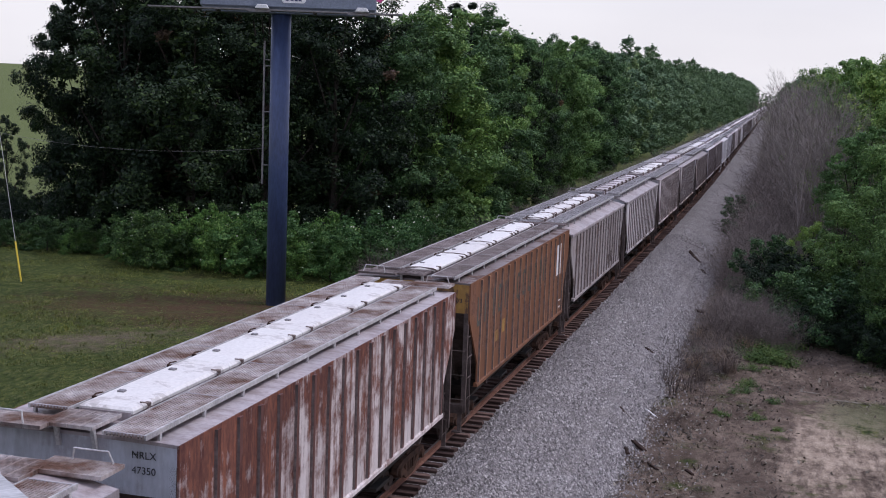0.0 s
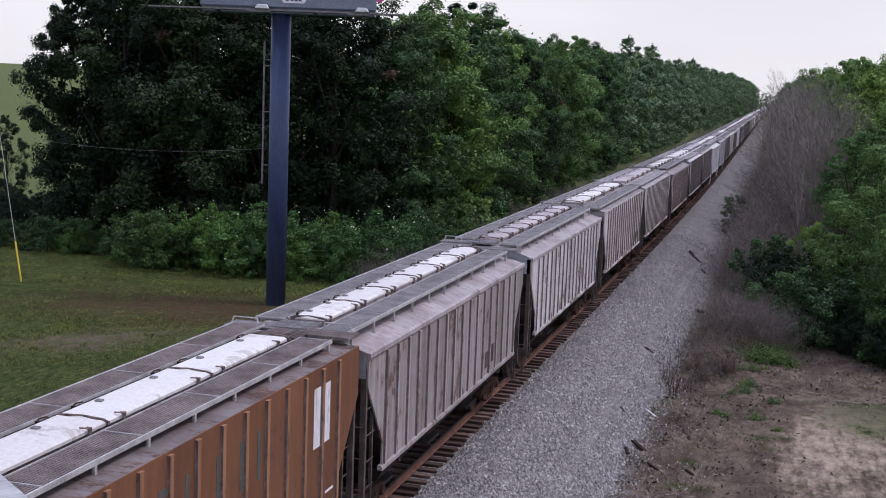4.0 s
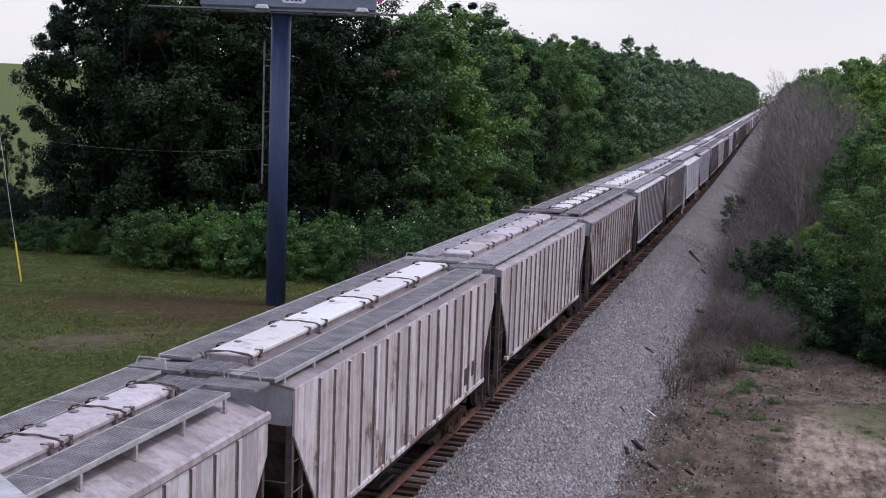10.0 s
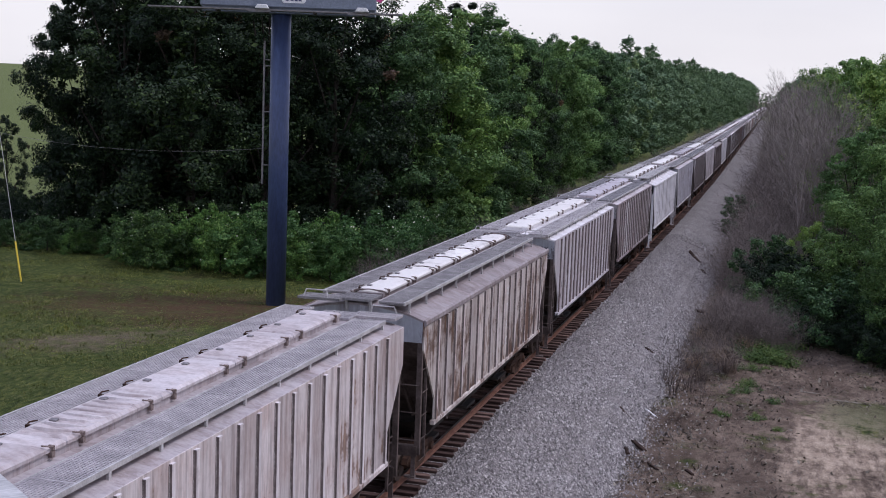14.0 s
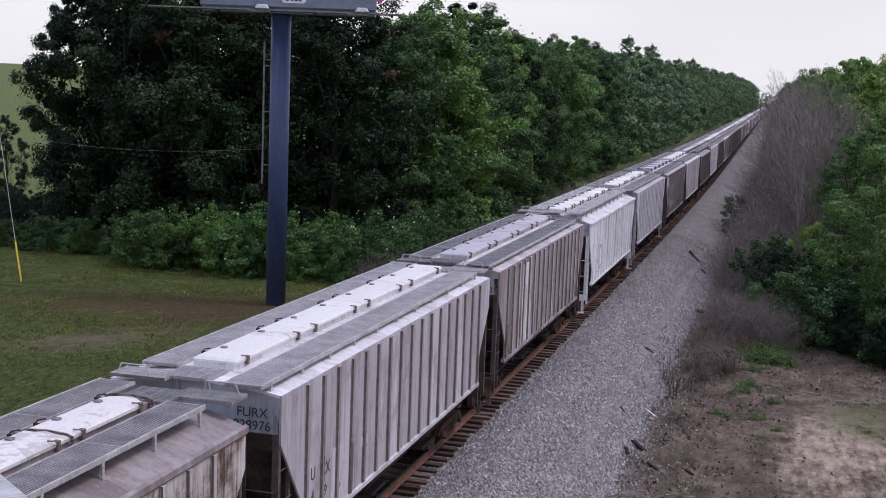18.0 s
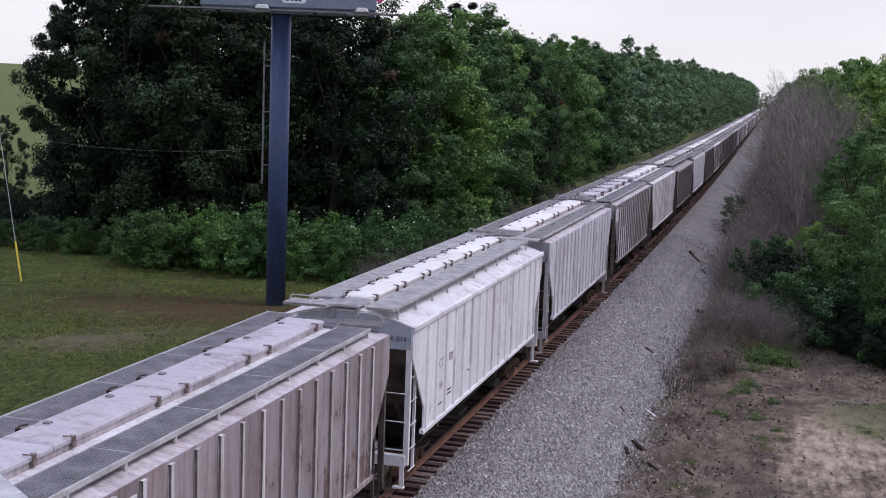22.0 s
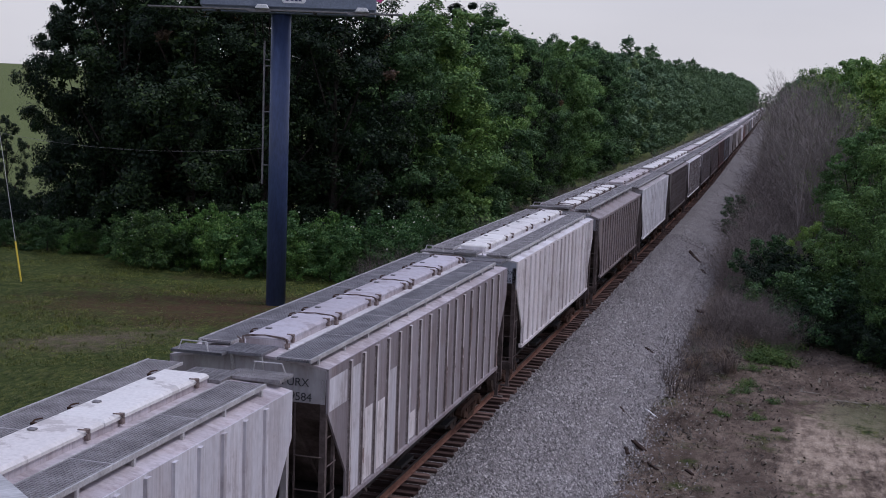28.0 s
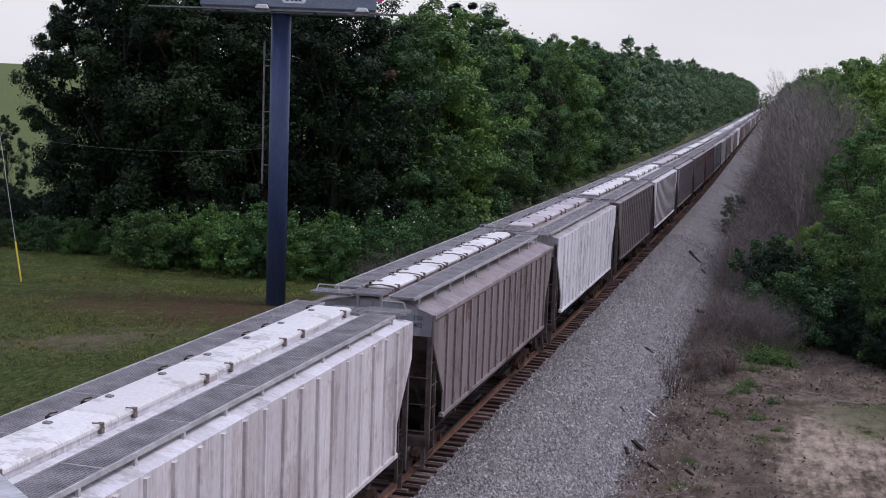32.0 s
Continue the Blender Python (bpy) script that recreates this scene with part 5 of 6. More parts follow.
for x, y, s in ((8.2, 55.9, 0.75), (8.8, 55.2, 0.85), (9.2, 56.4, 0.6), (8.4, 53.2, 0.3), (8.2, 48.7, 0.3), (9.1, 47.5, 0.24), (7.6, 44.6, 0.2), (8.6, 45.1, 0.22), (8.0, 50.5, 0.3), (8.7, 49.8, 0.2), (9.6, 43.6, 0.1)):
    for k in range(1 + int(s * 11)):
        weed = tagged(new("weed_clump"), "low clump of bright green weeds on bare dirt", "weed", "weeds on the dirt")
        wx, wy, ws = x + rng.normal() * s * 1.1, y + rng.normal() * s * 1.1, (s * 0.8 + 0.22) * (0.6 + 0.7 * rng.random())
        weed.matrix_basis = pose(wx, wy, hill(wx, wy), 0, 0, rng.random() * 360) @ Matrix.Diagonal((ws * 1.2, ws, ws * (0.7 + 0.6 * rng.random()), 1))
        new("foliage", TUFTS[k % 4]).parent = weed


def dry_tuft_mesh(seed):
    """Thin dead blades that arch outwards from one root."""
    g = np.random.default_rng(seed)
    k = 150
    a, r = g.random(k) * math.tau, 0.3 * g.random(k) ** 0.6
    p = np.stack([r * np.cos(a), r * np.sin(a), np.full(k, -0.03)], 1)
    b = a + 0.9 * g.normal(size=k)
    w = np.stack([-np.sin(b), np.cos(b), np.zeros(k)], 1) * (0.006 + 0.008 * g.random((k, 1)))
    bow = np.stack([np.cos(b), np.sin(b), np.zeros(k)], 1) * (0.1 + 0.6 * g.random((k, 1)))
    up = np.array([0, 0, 1]) * (0.25 + 0.75 * g.random((k, 1)))
    mid, tip = p + 0.35 * bow + 0.75 * up, p + bow + up * (0.75 + 0.25 * g.random((k, 1)))
    return quads("foliage", np.concatenate([np.stack([p - w, p + w, mid + w * 0.8, mid - w * 0.8], 1), np.stack([mid - w * 0.8, mid + w * 0.8, tip + w * 0.3, tip - w * 0.3], 1)]), [STRAW])


DRY_TUFTS = [dry_tuft_mesh(51 + i) for i in range(3)]
for i in range(90):
    y = 50 + 20 * rng.random() ** 0.8
    x = 5.75 + (1.0 + 0.09 * (y - 43)) * rng.random() ** 1.1 + bend(y)
    weed = tagged(new("dry_grass_clump"), "clump of dead brown grass at the foot of the ballast", "grass", "dead grass clumps")
    ws = 0.35 + 0.55 * rng.random()
    weed.matrix_basis = pose(x, y, hill(x, y), 0, 0, rng.random() * 360) @ Matrix.Diagonal((ws * 1.3, ws * 1.3, ws, 1))
    new("foliage", DRY_TUFTS[i % 3]).parent = weed
for x, y, s in ((11.2, 59.5, 0.34), (12.6, 57.6, 0.4), (13.8, 56.2, 0.42), (15.2, 55.4, 0.45), (10.2, 60.8, 0.3), (16.8, 55.0, 0.5), (12.0, 60, 0.5), (14.2, 58.5, 0.6)):
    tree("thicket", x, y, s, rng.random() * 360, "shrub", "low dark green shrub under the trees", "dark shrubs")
# a bank of flowering bushes below the tall trees
for i in range(38):
    f = max(0.0, (i - 8) / 29)
    x, y = (-35 + 20.5 * f if i > 8 else -42 + 0.9 * i) + rng.normal() * 0.4, 68.0 + rng.random() * 3.2 + (2.0 if f < 0.25 else 0)
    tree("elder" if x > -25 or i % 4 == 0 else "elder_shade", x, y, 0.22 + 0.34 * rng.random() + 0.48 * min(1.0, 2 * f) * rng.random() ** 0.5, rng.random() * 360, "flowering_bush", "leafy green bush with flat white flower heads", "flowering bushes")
for i in range(16):
    y = 72 + 2.2 * i
    tree("elder" if i < 6 else "shrub", -14.6 - 0.8 * rng.random() + bend(y), y, 0.5 + 0.25 * rng.random(), rng.random() * 360, "flowering_bush" if i < 6 else "shrub",
         "leafy green bush with flat white flower heads" if i < 6 else "rounded green shrub beside the track", "flowering bushes" if i < 6 else "green shrubs")


DARK_TWIG = two_tone("dark_stems", (0.035, 0.028, 0.026), (0.09, 0.07, 0.062), 3.0, 0.95)


def twigs(seed, count, height, spread, thin, mat=TWIG):
    """Upright bundle of bare stems and side twigs, each a narrow tapering blade."""
    g = np.random.default_rng(seed)
    out = []
    for i in range(count):
        a, r = g.random() * math.tau, spread * g.random() ** 0.5 * 0.45
        p = np.array([r * math.cos(a), r * math.sin(a), -0.05])
        d = np.array([math.cos(a) * 0.5 * g.random(), math.sin(a) * 0.5 * g.random(), 1.0]) + g.normal(size=3) * 0.15
        for step in range(3):
            l = height * (0.2 + 0.22 * g.random())
            e = p + d / np.linalg.norm(d) * l
            w = g.normal(size=3)
            w = np.cross(d, w)
            w = w / np.linalg.norm(w) * thin * (1.0 - 0.25 * step)
            out.append((p - w, p + w, e + w * 0.7, e - w * 0.7))
            for _ in range(3):
                q = p + (e - p) * g.random()
                s = d * 0.5 + g.normal(size=3) * 0.5
                f = q + s / np.linalg.norm(s) * l * (0.4 + 0.5 * g.random())
                v = np.cross(s, g.normal(size=3))
                v = v / np.linalg.norm(v) * thin * 0.55
                out.append((q - v, q + v, f + v * 0.4, f - v * 0.4))
            p, d = e, d + g.normal(size=3) * 0.35
    return quads("thicket", np.array(out), [mat])


SCRUB = [twigs(20 + i, 105, 3.0, 2.6, 0.008) for i in range(3)]
SAPLING = [twigs(30 + i, 7, 2.8, 0.9, 0.013, DARK_TWIG) for i in range(3)]
FAR_SCRUB = []


def scrub(i, x, y, s, label):
    """One tangle of dead stems, or, far down the line, a share of the thicket there."""
    turn = rng.random() * 360
    if y > 150:
        me = SCRUB[i % 3]
        co = np.empty(len(me.vertices) * 3, np.float32)
        me.vertices.foreach_get("co", co)
        c, n = math.cos(radians(turn)), math.sin(radians(turn))
        FAR_SCRUB.append((co.reshape(-1, 4, 3)[i % 2::2] * np.array([1.3, 1.3, 1.0]) * s) @ np.array([[c, n, 0], [-n, c, 0], [0, 0, 1]]) + np.array([x, y, hill(x, y)]))
        return
    bush = tagged(new("dry_scrub"), label, "scrub", "leafless scrub")
    bush.matrix_basis = pose(x, y, hill(x, y), 0, 0, turn) @ Matrix.Diagonal((s * 1.25, s * 1.25, s, 1))
    new("thicket", SCRUB[i % 3]).parent = bush


for i in range(250):
    f = i / 249
    y = 58 + 400 * f ** 1.8
    u = 6.6 + rng.random() * 3.0 if y < 75 else 6.0 + rng.random() * 5.0
    s = (0.4 + 0.35 * rng.random()) if y < 72 else (0.55 + 0.27 * (u - 6.0)) * (0.8 + 0.4 * rng.random())
    scrub(i, u + bend(y), y, s, "tangle of leafless grey-brown twigs beside the ballast")
for i in range(20):
    y = 47 + 22 * rng.random()
    u = 5.9 + 2.2 * rng.random() * min(1, (y - 44) / 14)
    bush = tagged(new("dry_scrub"), "low tangle of reddish-brown dead stems beside the ballast", "scrub", "leafless scrub")
    s = 0.2 + 0.22 * rng.random()
    bush.matrix_basis = pose(u + bend(y), y, hill(u + bend(y), y), 0, 0, rng.random() * 360) @ Matrix.Diagonal((s * 1.3, s * 1.3, s, 1))
    new("thicket", SCRUB[i % 3]).parent = bush
for i in range(120):
    y = 104 + 420 * (i / 119) ** 1.6
    u = -8.6 - 4.6 * rng.random()
    scrub(i, u + bend(y), y, 0.35 + 0.45 * rng.random(), "low brown tangle of dead stems along the line")
tagged(new("far_scrub", quads("far_scrub", np.concatenate(FAR_SCRUB), [TWIG])), "leafless brown thicket far down the line", "scrub", kind="stuff")
for x, y, s in ((-13.2, 66.5, 0.55), (-12.8, 68.5, 0.7), (-13.4, 71, 0.75), (-13.0, 74, 0.7), (-12.6, 80, 0.6), (-12.8, 92, 0.7), (-12.9, 104, 0.7)):
    bush = tagged(new("dry_scrub"), "tangle of leafless grey-brown twigs beside the bushes", "scrub", "leafless scrub")
    bush.matrix_basis = pose(x + bend(y), y, hill(x + bend(y), y), 0, 0, rng.random() * 360) @ Matrix.Diagonal((s, s, s, 1))
    new("thicket", SCRUB[int(y) % 3]).parent = bush
for x, y, s in ((5.5, 46.6, 0.85), (5.75, 47.0, 0.9), (5.35, 48.0, 0.7), (6.3, 47.6, 0.75), (6.9, 45.6, 0.5), (7.2, 50.5, 0.6), (7.6, 53.5, 0.55), (6.8, 56.5, 0.6), (7.9, 57.5, 0.5)):
    bush = tagged(new("dry_scrub"), "thin leafless saplings at the foot of the ballast", "scrub", "leafless scrub")
    bush.matrix_basis = pose(x, y, hill(x, y), 0, 0, rng.random() * 360) @ Matrix.Diagonal((s, s, s, 1))
    new("thicket", SAPLING[(int(x * 7)) % 3]).parent = bush


def bare_tree(seed, height):
    """Forked grey limbs that end in sprays of fine twigs."""
    g = random.Random(seed)
    bm = bmesh.new()
    fine = []

    def grow(p, d, length, r, level):
        d = d.normalized()
        e = p + d * length
        if level < 3:
            rod(bm, p, e, r, r * 0.7, 6 if level < 2 else 4)
        else:
            w = d.cross(Vector((g.gauss(0, 1), g.gauss(0, 1), g.gauss(0, 1)))).normalized() * max(r, 0.0075)
            fine.append((p - w, p + w, e + w * 0.6, e - w * 0.6))
        if level > 5:
            return
        for _ in range(4 if level == 0 else 3):
            t = Vector((g.gauss(0, 1), g.gauss(0, 1), g.gauss(0.45, 0.6)))
            grow(p.lerp(e, 0.35 + 0.65 * g.random()), d + t * (0.3 + 0.05 * level), length * (0.6 + 0.22 * g.random()), r * 0.52, level + 1)
    grow(Vector((0, 0, -0.3)), Vector((0.05, 0, 1)), height * 0.34, height * 0.0048, 0)
    return finish("limb", bm), quads("spray", np.array(fine), [FINE_TWIG])


FINE_TWIG = two_tone("fine_grey_twigs", (0.145, 0.126, 0.112), (0.3, 0.264, 0.238), 1.5, 0.95)
BARE = [bare_tree(4 + i, 12.0) for i in range(3)]
for limbs, spray in BARE:
    limbs.materials.append(BARE_BARK)
g = random.Random(21)
for i in range(38):
    y = 80 + 190 * (i / 37) ** 1.35
    x = 9.0 + 3.2 * g.random() + (0.6 if y < 110 else 0)
    s = (1.02 + 0.3 * g.random() + 0.16 * (i % 4 == 0)) * (0.8 + 0.2 * min(1.0, (x - 8.6) / 2)) * (1.0 + 0.0009 * (y - 80))
    ob = tagged(new("bare_tree"), "tall leafless tree with thin grey branches", "tree", "leafless trees")
    ob.matrix_basis = pose(x + bend(y), y, hill(x + bend(y), y), 0, 0, g.random() * 360) @ Matrix.Diagonal((s * 0.95, s * 0.95, s, 1))
    new("limb", BARE[i % 3][0]).parent = ob
    new("spray", BARE[i % 3][1]).parent = ob

# distant woods where the line bends out of sight
for i in range(16):
    x, y = -62 + i * 5.2, 1270 + 12 * rng.random()
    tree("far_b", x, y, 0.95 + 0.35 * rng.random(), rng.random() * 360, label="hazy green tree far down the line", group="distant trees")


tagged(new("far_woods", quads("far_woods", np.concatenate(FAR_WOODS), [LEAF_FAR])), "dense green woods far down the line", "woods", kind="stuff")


def grass_stuff():
    """Blades and weed leaves of the rough verge, in tufts."""
    g = np.random.default_rng(3)
    k = 64000
    x = -40 + 35 * g.random(k)
    y = 30 + 44 * g.random(k)
    thick = np.array([noise.noise((a * 0.3, b * 0.3, 9)) + 0.6 * noise.noise((a * 1.1, b * 1.1, 4)) for a, b in zip(x, y)])
    bare = ((x + 18.5) / 6.5) ** 2 + ((y - 57.0) / 3.8) ** 2 - 0.8 * thick
    worn = ((x + 19.6 - (y - 48) * 0.5) / 2.0) ** 2 + ((y - 48) / 2.4) ** 2
    keep = (thick > -0.75 + 0.5 * g.random(k)) & (bare > 0.9 * g.random(k)) & (worn > 0.9 * g.random(k))
    x, y, thick = x[keep], y[keep], thick[keep]
    z = np.array([hill(a, b) for a, b in zip(x, y)])
    n = 5
    k = len(x) * n
    p = np.repeat(np.stack([x, y, z - 0.02], 1), n, 0)
    p[:, :2] += g.normal(size=(k, 2)) * 0.11
    h = (0.015 + 0.1 * g.random((k, 1)) ** 2) * np.repeat(0.55 + np.clip(thick + 0.3, 0, 1), n)[:, None]
    a = g.random(k) * math.tau
    side = np.stack([np.cos(a), np.sin(a), np.zeros(k)], 1) * (0.006 + 0.014 * g.random((k, 1)))
    tip = p + np.concatenate([np.stack([-np.sin(a), np.cos(a)], 1) * g.normal(size=(k, 1)) * 0.12, h], 1)
    return tagged(new("grass", quads("grass", np.stack([p - side, p + side, tip + side * 0.6, tip - side * 0.6], 1), [GRASS])), "rough green and straw-coloured grass", "grass", kind="stuff")


def litter_stuff():
    """Dead leaves, straw and twigs over the bare dirt, some of it upright."""
    g = np.random.default_rng(4)
    k = 46000
    x = 5.2 + 13 * g.random(k) ** 1.2
    y = 30 + 34 * g.random(k)
    clump = np.array([noise.noise((a * 0.8, b * 0.5, 2)) for a, b in zip(x, y)])
    keep = (((x - 11.4) / 1.9) ** 2 + ((y - 42) / 6.0) ** 2 > 0.9 + 0.8 * g.random(k) - 0.75 * (g.random(k) < 0.2)) & (clump > -0.5 + 0.7 * g.random(k))
    x, y = x[keep], y[keep]
    k = len(x)
    p = np.stack([x, y, [hill(a, b) + 0.025 for a, b in zip(x, y)]], 1)
    a = g.random(k) * math.tau
    s = (0.012 + 0.085 * g.random((k, 1)) ** 3)
    u = np.stack([np.cos(a), np.sin(a), 0.7 * g.normal(size=k)], 1) * s
    v = np.stack([-np.sin(a), np.cos(a), 0.5 * g.normal(size=k)], 1) * s * (0.12 + 0.5 * g.random((k, 1)))
    return tagged(new("litter", quads("litter", np.stack([p - u, p - v, p + u, p + v], 1), [LITTER])), "dead leaves and twigs on the dirt", "litter", kind="stuff")


grass_stuff()
litter_stuff()

# ---------------------------------------------------------------- advertising board
board = tagged(new("billboard"), "advertising billboard on a tall blue-grey steel column", "billboard")
PX, PY, PZ = -15.9, 59.9, -2.05
board.matrix_basis = pose(PX, PY, PZ, 0, 0, 15.7)
TOP = 14.75
bm = bmesh.new()
rod(bm, (0, 0, -0.3), (0, 0, TOP + 0.5), 0.5, 0.5, 40)
column = part("column", finish("column", bm), POLE_BLUE, board)
for p in column.data.polygons:
    p.use_smooth = len(p.vertices) == 4
bm = bmesh.new()
prism(bm, [(-0.55, TOP + 0.1), (-0.55, TOP + 0.45), (0.2, TOP + 0.45), (0.2, TOP + 0.1)], "x", -3.9, 4.75)
part("crossbeam", finish("crossbeam", bm, 0.02), BOARD_GREY, board)
bm = bmesh.new()
box(bm, -6.35, 6.1, -1.55, -0.75, TOP + 0.17, TOP + 0.24)
part("catwalk", bm, GALV, board, "thin grey steel catwalk")
bm = bmesh.new()
rod(bm, (-6.35, -1.5, TOP + 0.2), (6.1, -1.5, TOP + 0.2), 0.04)
part("catwalk_edge", bm, BOARD_GREY, board)
for x in (-5.2, -3.0, -0.6, 1.8, 4.2, 5.6):
    bm = bmesh.new()
    box(bm, x - 0.05, x + 0.05, -1.5, -0.5, TOP + 0.08, TOP + 0.17)
    part("catwalk_bracket", bm, STEEL_DARK, board)
bm = bmesh.new()
box(bm, -3.95, 4.8, -0.72, -0.58, TOP + 0.38, TOP + 4.6)
panel = part("panel", finish("panel", bm, 0.02), BOARD_GREY, board, "dark grey advertising panel")
bm = bmesh.new()
box(bm, -3.9, 4.75, -0.78, -0.72, TOP + 0.42, TOP + 0.95)
part("apron", finish("apron", bm, 0.01), BOARD_GREY, panel)
bm = bmesh.new()
box(bm, -3.85, -3.2, -0.8, -0.785, TOP + 0.72, TOP + 0.95)
part("notice_plate", bm, WHITE, panel, "small white plate")
bm = bmesh.new()
prism(bm, [(0.1, TOP + 0.72), (0.2, TOP + 0.62), (1.2, TOP + 0.62), (1.3, TOP + 0.72), (1.3, TOP + 0.95), (0.1, TOP + 0.95)], "y", -0.8, -0.785)
plaque = part("plaque", bm, WHITE, panel, "white plaque with blue marks")
for x in (0.38, 0.62, 0.82, 1.02):
    bm = bmesh.new()
    box(bm, x - 0.07, x + 0.07, -0.81, -0.8, TOP + 0.72, TOP + 0.87)
    part("mark", bm, POLE_BLUE, plaque)
bm = bmesh.new()
prism(bm, [(4.4, TOP + 0.95), (5.15, TOP + 0.95), (5.0, TOP + 0.8)], "y", -0.7, -0.68)
part("vinyl_edge", bm, PINK, panel, "loose flap of magenta vinyl")
for x in (-0.75, 4.15):
    bm = bmesh.new()
    prism(bm, [(x - 0.35, TOP + 0.26), (x + 0.35, TOP + 0.26), (x + 0.22, TOP + 0.46), (x - 0.22, TOP + 0.46)], "y", -1.75, -1.4)
    part("floodlight", finish("floodlight", bm, 0.02), WHITE, board, "white floodlight housing")
    bm = bmesh.new()
    box(bm, x - 0.7, x + 0.4, -1.6, -1.5, TOP + 0.1, TOP + 0.16)
    part("lamp_arm", bm, GALV, board)
bm = bmesh.new()
rod(bm, (-0.8, -0.1, 6.3), (-0.8, -0.1, 13.5), 0.05, None, 8)
part("ladder_rail", bm, GALV, board, "grey steel climbing rail")
for z in (7.25, 9.95, 12.25, 12.55):
    bm = bmesh.new()
    rod(bm, (-0.8, -0.1, z), (-0.4, -0.1, z), 0.03)
    part("standoff", bm, GALV, board)

# ---------------------------------------------------------------- wires
utility = tagged(new("utility_pole"), "wooden utility pole with a stay wire and a service cable", "utility pole")
bm = bmesh.new()
rod(bm, (-34.4, 62, -2.4), (-34.4, 62, 10.6), 0.15, 0.1, 12)
part("shaft", bm, BARK, utility)
bm = bmesh.new()
rod(bm, (-30.93, 59.88, -2.1), (-34.35, 62, 9.9), 0.014, None, 5)
part("stay_wire", bm, GALV_LIGHT, utility, "thin steel stay wire")
bm = bmesh.new()
a, c = Vector((-30.93, 59.88, -2.1)), Vector((-34.35, 62, 9.9))
rod(bm, a.lerp(c, 0.005), a.lerp(c, 0.19), 0.05, None, 8)
part("stay_guard", bm, YELLOW, utility, "yellow plastic guard on the stay wire")
bm = bmesh.new()
prev = None
for i in range(17):
    f = i / 16
    p = Vector((-34.35, 62, 6.1)).lerp(Vector((-16.5, 60.0, 6.05)), f) - Vector((0, 0, 2.2 * f * (1 - f)))
    if prev is not None:
        rod(bm, prev, p, 0.007, None, 5)
    prev = p
part("service_cable", bm, GALV, utility, "thin sagging service cable")

# ---------------------------------------------------------------- debris on the slope
def timber(x, y, length, wide, turn, mat, label, name="timber_scrap", dip=0.0):
    bm = bmesh.new()
    g = random.Random(int(x * 100 + y))
    o = [(-wide * g.uniform(0.7, 1), 0.0), (-wide * 0.8, wide * 1.1), (wide * g.uniform(0.5, 1), wide * g.uniform(0.9, 1.3)), (wide, 0.05 * wide)]
    prism(bm, o, "x", -length / 2, length / 2)
    for v in bm.verts:
        v.co.x += g.uniform(-0.12, 0.12) * length
        v.co.z += g.uniform(-0.1, 0.1) * wide
    ob = new(name, finish(name, bm, wide * 0.12))
    ob.data.materials.append(mat)
    ob.matrix_basis = pose(x + bend(y), y, hill(x + bend(y), y) + 0.01, 0, dip, turn)
    return tagged(ob, label, "timber")


DARK_LABEL = "dark broken piece of old timber tie on the ballast"
for x, y, l, w, a, d in ((3.75, 82.5, 2.2, 0.09, -65, 14), (4.7, 78.5, 1.0, 0.06, -60, 20), (4.55, 41.8, 0.75, 0.07, -50, 20), (5.35, 39.2, 0.8, 0.09, -55, 8), (5.1, 38.2, 0.4, 0.06, -70, 10), (6.0, 65.3, 2.0, 0.13, -35, 0),
                         (7.2, 63.4, 1.6, 0.15, 20, 0), (5.9, 59.4, 0.8, 0.08, 30, 0), (6.0, 37.3, 0.6, 0.05, -60, 0), (7.1, 37.2, 0.5, 0.05, -60, 0), (4.2, 52.0, 0.45, 0.06, -40, 20)):
    timber(x, y, l, w, a, OLD_WOOD, DARK_LABEL, dip=d)
timber(5.36, 43.4, 0.95, 0.035, -52, WHITE, "thin white-painted stake lying on the ballast", "stake", 10)
timber(10.6, 50.0, 0.7, 0.03, -10, LITTER_PALE, "pale stick lying on the dirt", "stick")
timber(12.0, 49.0, 0.9, 0.03, -10, LITTER_PALE, "pale stick lying on the dirt", "stick")

# ---------------------------------------------------------------- far pasture
bm = bmesh.new()
box(bm, -4, 4, -2, 2, 0, 2.6)
shed = tagged(new("farm_shed"), "small white farm shed on the skyline", "shed")
shed.matrix_basis = pose(-214, 308, hill(-214, 308), 0, 0, 30)
part("shed_wall", bm, WHITE, shed)
bm = bmesh.new()
prism(bm, [(-2.3, 2.6), (0, 3.4), (2.3, 2.6)], "x", -4.2, 4.2)
part("shed_roof", bm, GALV_LIGHT, shed)
bm = bmesh.new()
box(bm, -3.4, -2.2, -2.1, -2.0, 0, 2.1)
part("shed_door", bm, POLE_BLUE, shed)
mast = tagged(new("far_pole"), "thin pole on the skyline of the pasture", "pole")
mast.matrix_basis = pose(-232, 308, hill(-232, 308))
bm = bmesh.new()
rod(bm, (0, 0, -0.5), (0, 0, 7.5), 0.12, 0.08)
part("shaft", bm, BARK, mast)

# ---------------------------------------------------------------- the bridge from which one looks
bridge = tagged(new("bridge_1"), "concrete road bridge with a pale rounded parapet", "bridge", kind="structure")
bm = bmesh.new()
box(bm, -14, 24, -9, 0.15, 6.9, 7.75)
part("deck", bm, CONCRETE, bridge)
for x in (-14, 23):
    bm = bmesh.new()
    box(bm, x, x + 1.0, -9, 0.1, -2.6, 6.9)
    part("pier", bm, CONCRETE, bridge)
FAR_END, NEAR_END = EYE + 1.9 * Vector((-0.5897, 0.8426, -0.305)), EYE + 1.25 * Vector((-0.5467, 0.8506, -0.334))
along = (FAR_END - NEAR_END)
bm = bmesh.new()
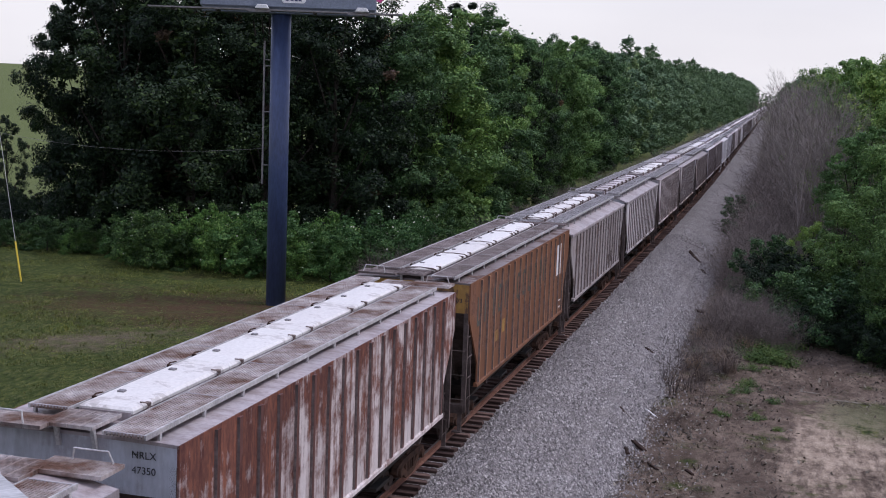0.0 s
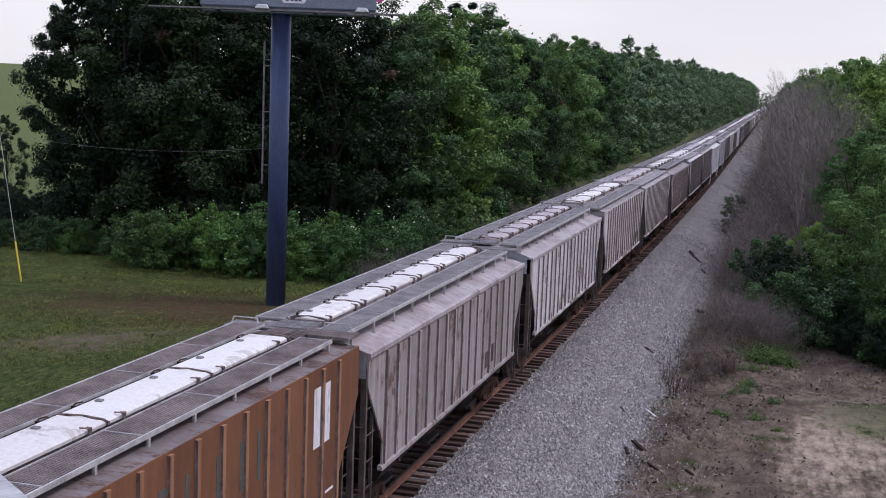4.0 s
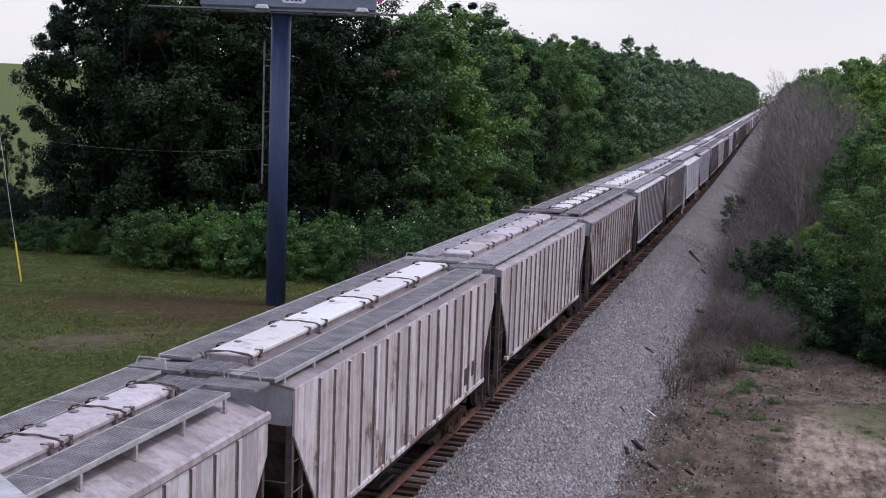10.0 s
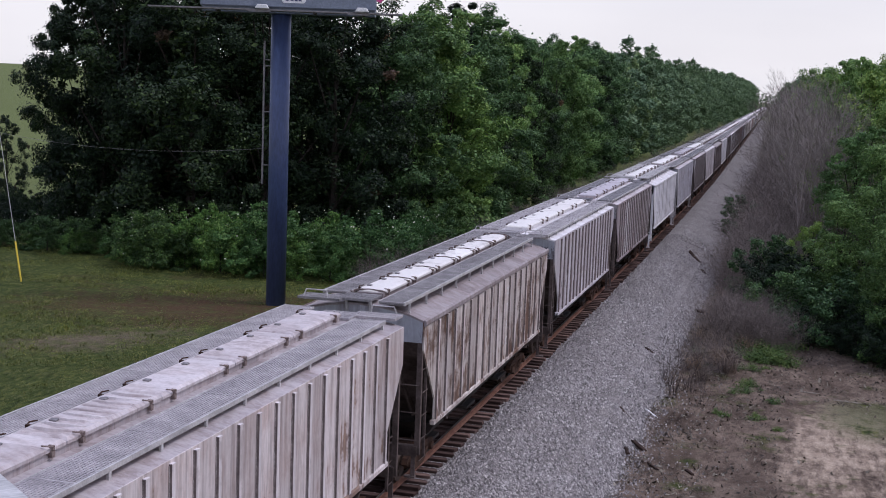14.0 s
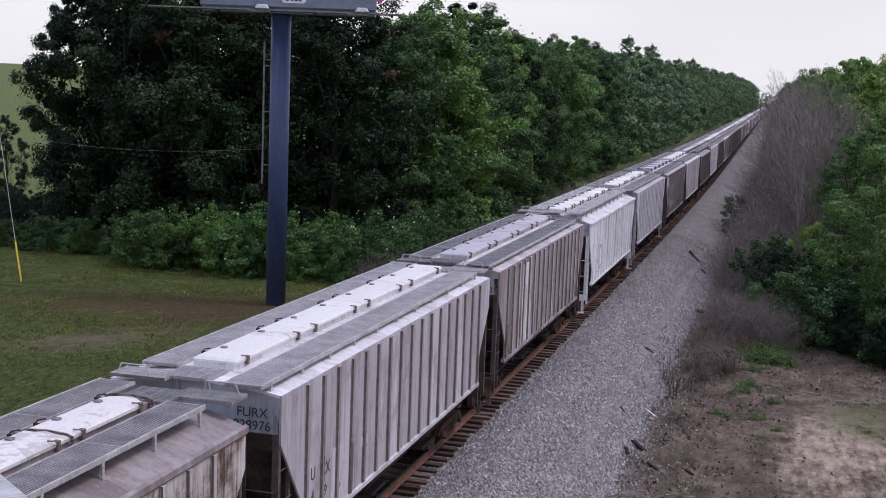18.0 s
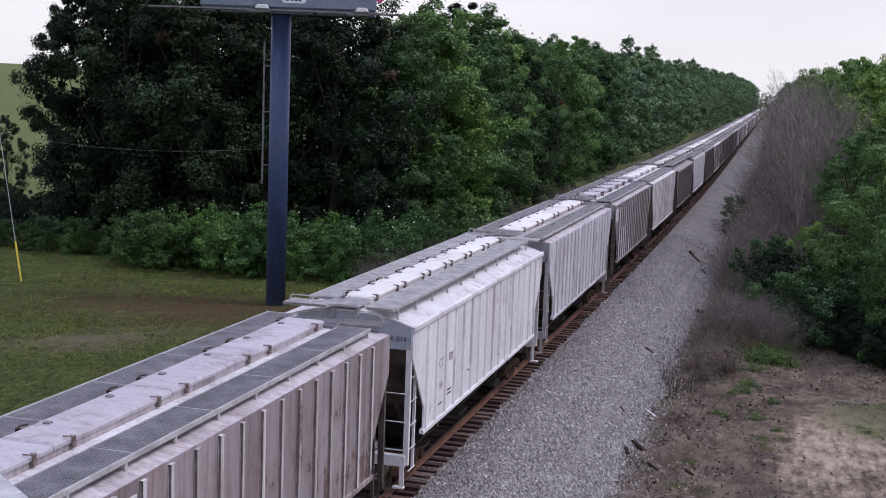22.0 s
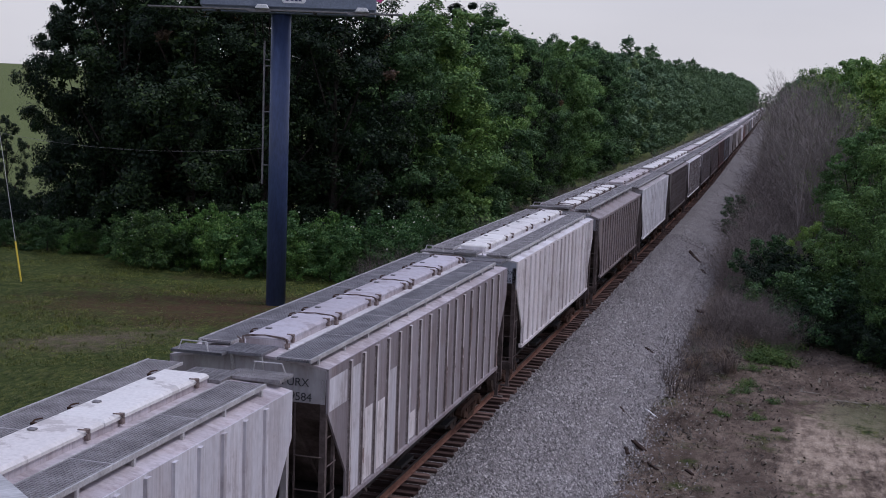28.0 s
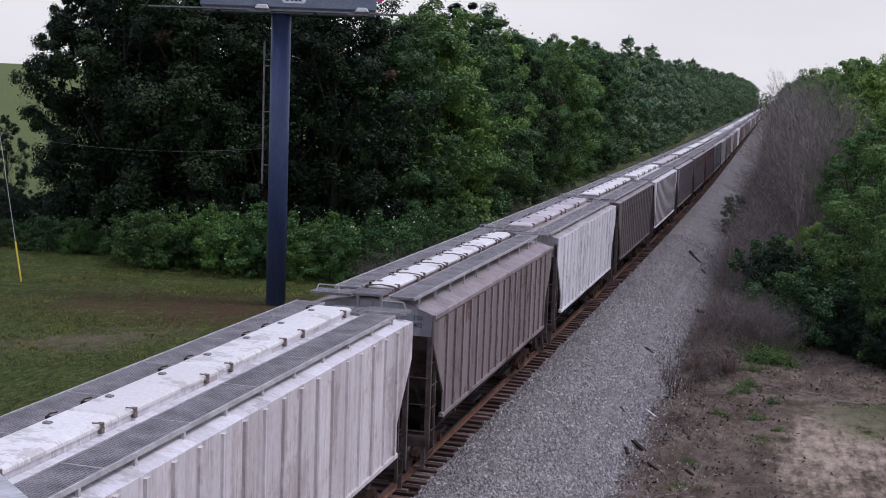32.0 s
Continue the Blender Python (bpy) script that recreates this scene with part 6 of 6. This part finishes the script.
o = [(0, 0), (-0.04, -0.05), (-0.06, -0.14), (-0.06, -0.3), (-0.45, -0.3), (-0.45, -0.05), (-0.35, 0.0)]
p0, p1 = NEAR_END - along * 0.6, FAR_END + along * 1.2
across = Vector((along.y, -along.x, 0)).normalized()
rings = [[bm.verts.new(p + across * (-u - 0.0) * -1 + Vector((0, 0, v))) for u, v in o] for p in (p0, p1)]
k = len(o)
for i in range(k):
    bm.faces.new((rings[0][i], rings[0][(i + 1) % k], rings[1][(i + 1) % k], rings[1][i]))
bm.faces.new(rings[0]), bm.faces.new(rings[1][::-1])
part("parapet", finish("parapet", bm, 0.02), CONCRETE, bridge, "pale rounded parapet coping")
bm = bmesh.new()
mid = (p0 + p1) / 2 - across * 0.25
box(bm, mid.x - 0.15, mid.x + 0.15, mid.y - 0.15, mid.y + 0.15, 7.0, mid.z - 0.28)
part("parapet_post", bm, CONCRETE, bridge)
bm = bmesh.new()
prism(bm, [(0.1, 6.95), (0.1, 7.6), (mid.y + 0.25, 7.6), (mid.y + 0.25, 7.35)], "x", mid.x - 0.3, mid.x + 0.3)
part("corbel", bm, CONCRETE, bridge)

# ---------------------------------------------------------------- a passing bird
bird = tagged(new("bird"), "small dark bird in fast flight past the train", "bird")
bm = bmesh.new()
bmesh.ops.create_uvsphere(bm, u_segments=12, v_segments=8, radius=1.0)
for v in bm.verts:
    v.co = Vector((v.co.x * 0.115, v.co.y * 0.042, v.co.z * 0.04)) + Vector((0.0, 0, 0.01 * (1 - v.co.x ** 2)))
part("body", finish("body", bm, 0, True), FEATHER, bird)
bm = bmesh.new()
bmesh.ops.create_uvsphere(bm, u_segments=10, v_segments=6, radius=0.034)
part("head", finish("head", bm, 0, True), FEATHER, bird, at=pose(0.115, 0, 0.015))
bm = bmesh.new()
rod(bm, (0.14, 0, 0.012), (0.175, 0, 0.008), 0.009, 0.002, 6)
part("beak", bm, BLACK, bird)
bm = bmesh.new()
prism(bm, [(-0.09, -0.02), (-0.09, 0.02), (-0.22, 0.045), (-0.2, 0.0), (-0.22, -0.045)], "z", -0.004, 0.006)
part("tail", bm, FEATHER, bird)
WINGS = []
for s in (-1, 1):
    bm = bmesh.new()
    prism(bm, [(0.06, 0.0), (0.075, s * 0.1), (0.03, s * 0.25), (-0.05, s * 0.2), (-0.06, s * 0.1), (-0.05, 0.0)], "z", -0.005, 0.005)
    WINGS.append((part("wing", bm, FEATHER, bird, at=pose(0, s * 0.03, 0.015)), s))

# ---------------------------------------------------------------- ties, one by one where the camera is nearest
TIES = []
for i in range(4):
    bm = bmesh.new()
    g = random.Random(i)
    v = box(bm, -1.29, 1.29, -0.115, 0.115, -0.17, 0.0)
    for w in v:
        w.co += Vector((g.uniform(-0.05, 0.05), g.uniform(-0.012, 0.012), g.uniform(-0.012, 0.008)))
    me = finish("tie", bm, 0.012)
    me.materials.append(TIE_WOOD)
    TIES.append(me)
g = random.Random(8)
for i in range(300):
    y = 16 + 0.5 * i
    ob = new("tie", TIES[g.randrange(4)])
    ob.parent = track
    ob.matrix_basis = pose(bend(y) + g.uniform(-0.05, 0.05), y + g.uniform(-0.03, 0.03), -0.155 - 0.02 * g.random(), 0, g.uniform(-0.5, 0.5), math.degrees(heading(y)) + g.uniform(-1.2, 1.2))
bm = bmesh.new()
for i in range(900):
    y = 166 + 0.5 * i
    box(bm, bend(y) - 1.29, bend(y) + 1.29, y - 0.115, y + 0.115, -0.32, -0.165)
far_ties = part("tie", bm, TIE_WOOD, track)
tagged(far_ties, kind="stuff")


def motions():
    for front, car in TRAIN:
        walk(car, [(t, car_pose(front, t)) for t in range(0, 33, 2)])
    near = [car for front, car in TRAIN[:16]]
    for wheels, y, s, car in WHEELSETS:
        if car in near:
            walk(wheels, [(0.1 * i, pose(0, y, 0.46, s * math.degrees(travelled(0.1 * i) / 0.46) % 360, 0, 0)) for i in range(321)])
    path = [(0.0, (-120, 2, 9)), (29.0, (-22, 5, 9.2)), (30.1, (3.9, 7.1, 6.7)), (30.2, (4.76, 7.59, 6.61)), (30.3, (5.2, 8.05, 6.76)), (30.4, (5.55, 8.47, 6.89)), (30.5, (6.22, 9.4, 7.26)),
            (30.6, (7.87, 10.69, 7.45)), (30.7, (10.73, 11.81, 7.66)), (31.0, (20, 14, 8.6)), (32.0, (46, 20, 12))]
    walk(bird, [(t, pose(*p, 0, 0, 22)) for t, p in path])
    for wing, s in WINGS:
        walk(wing, [(0.0, pose(0, s * 0.03, 0.015)), (29.9, pose(0, s * 0.03, 0.015))]
             + [(30.0 + 0.1 * i, pose(0, s * 0.03, 0.015, s * (14 if i % 2 else -22), 0, 0)) for i in range(11)] + [(32.0, pose(0, s * 0.03, 0.015))])


motions()
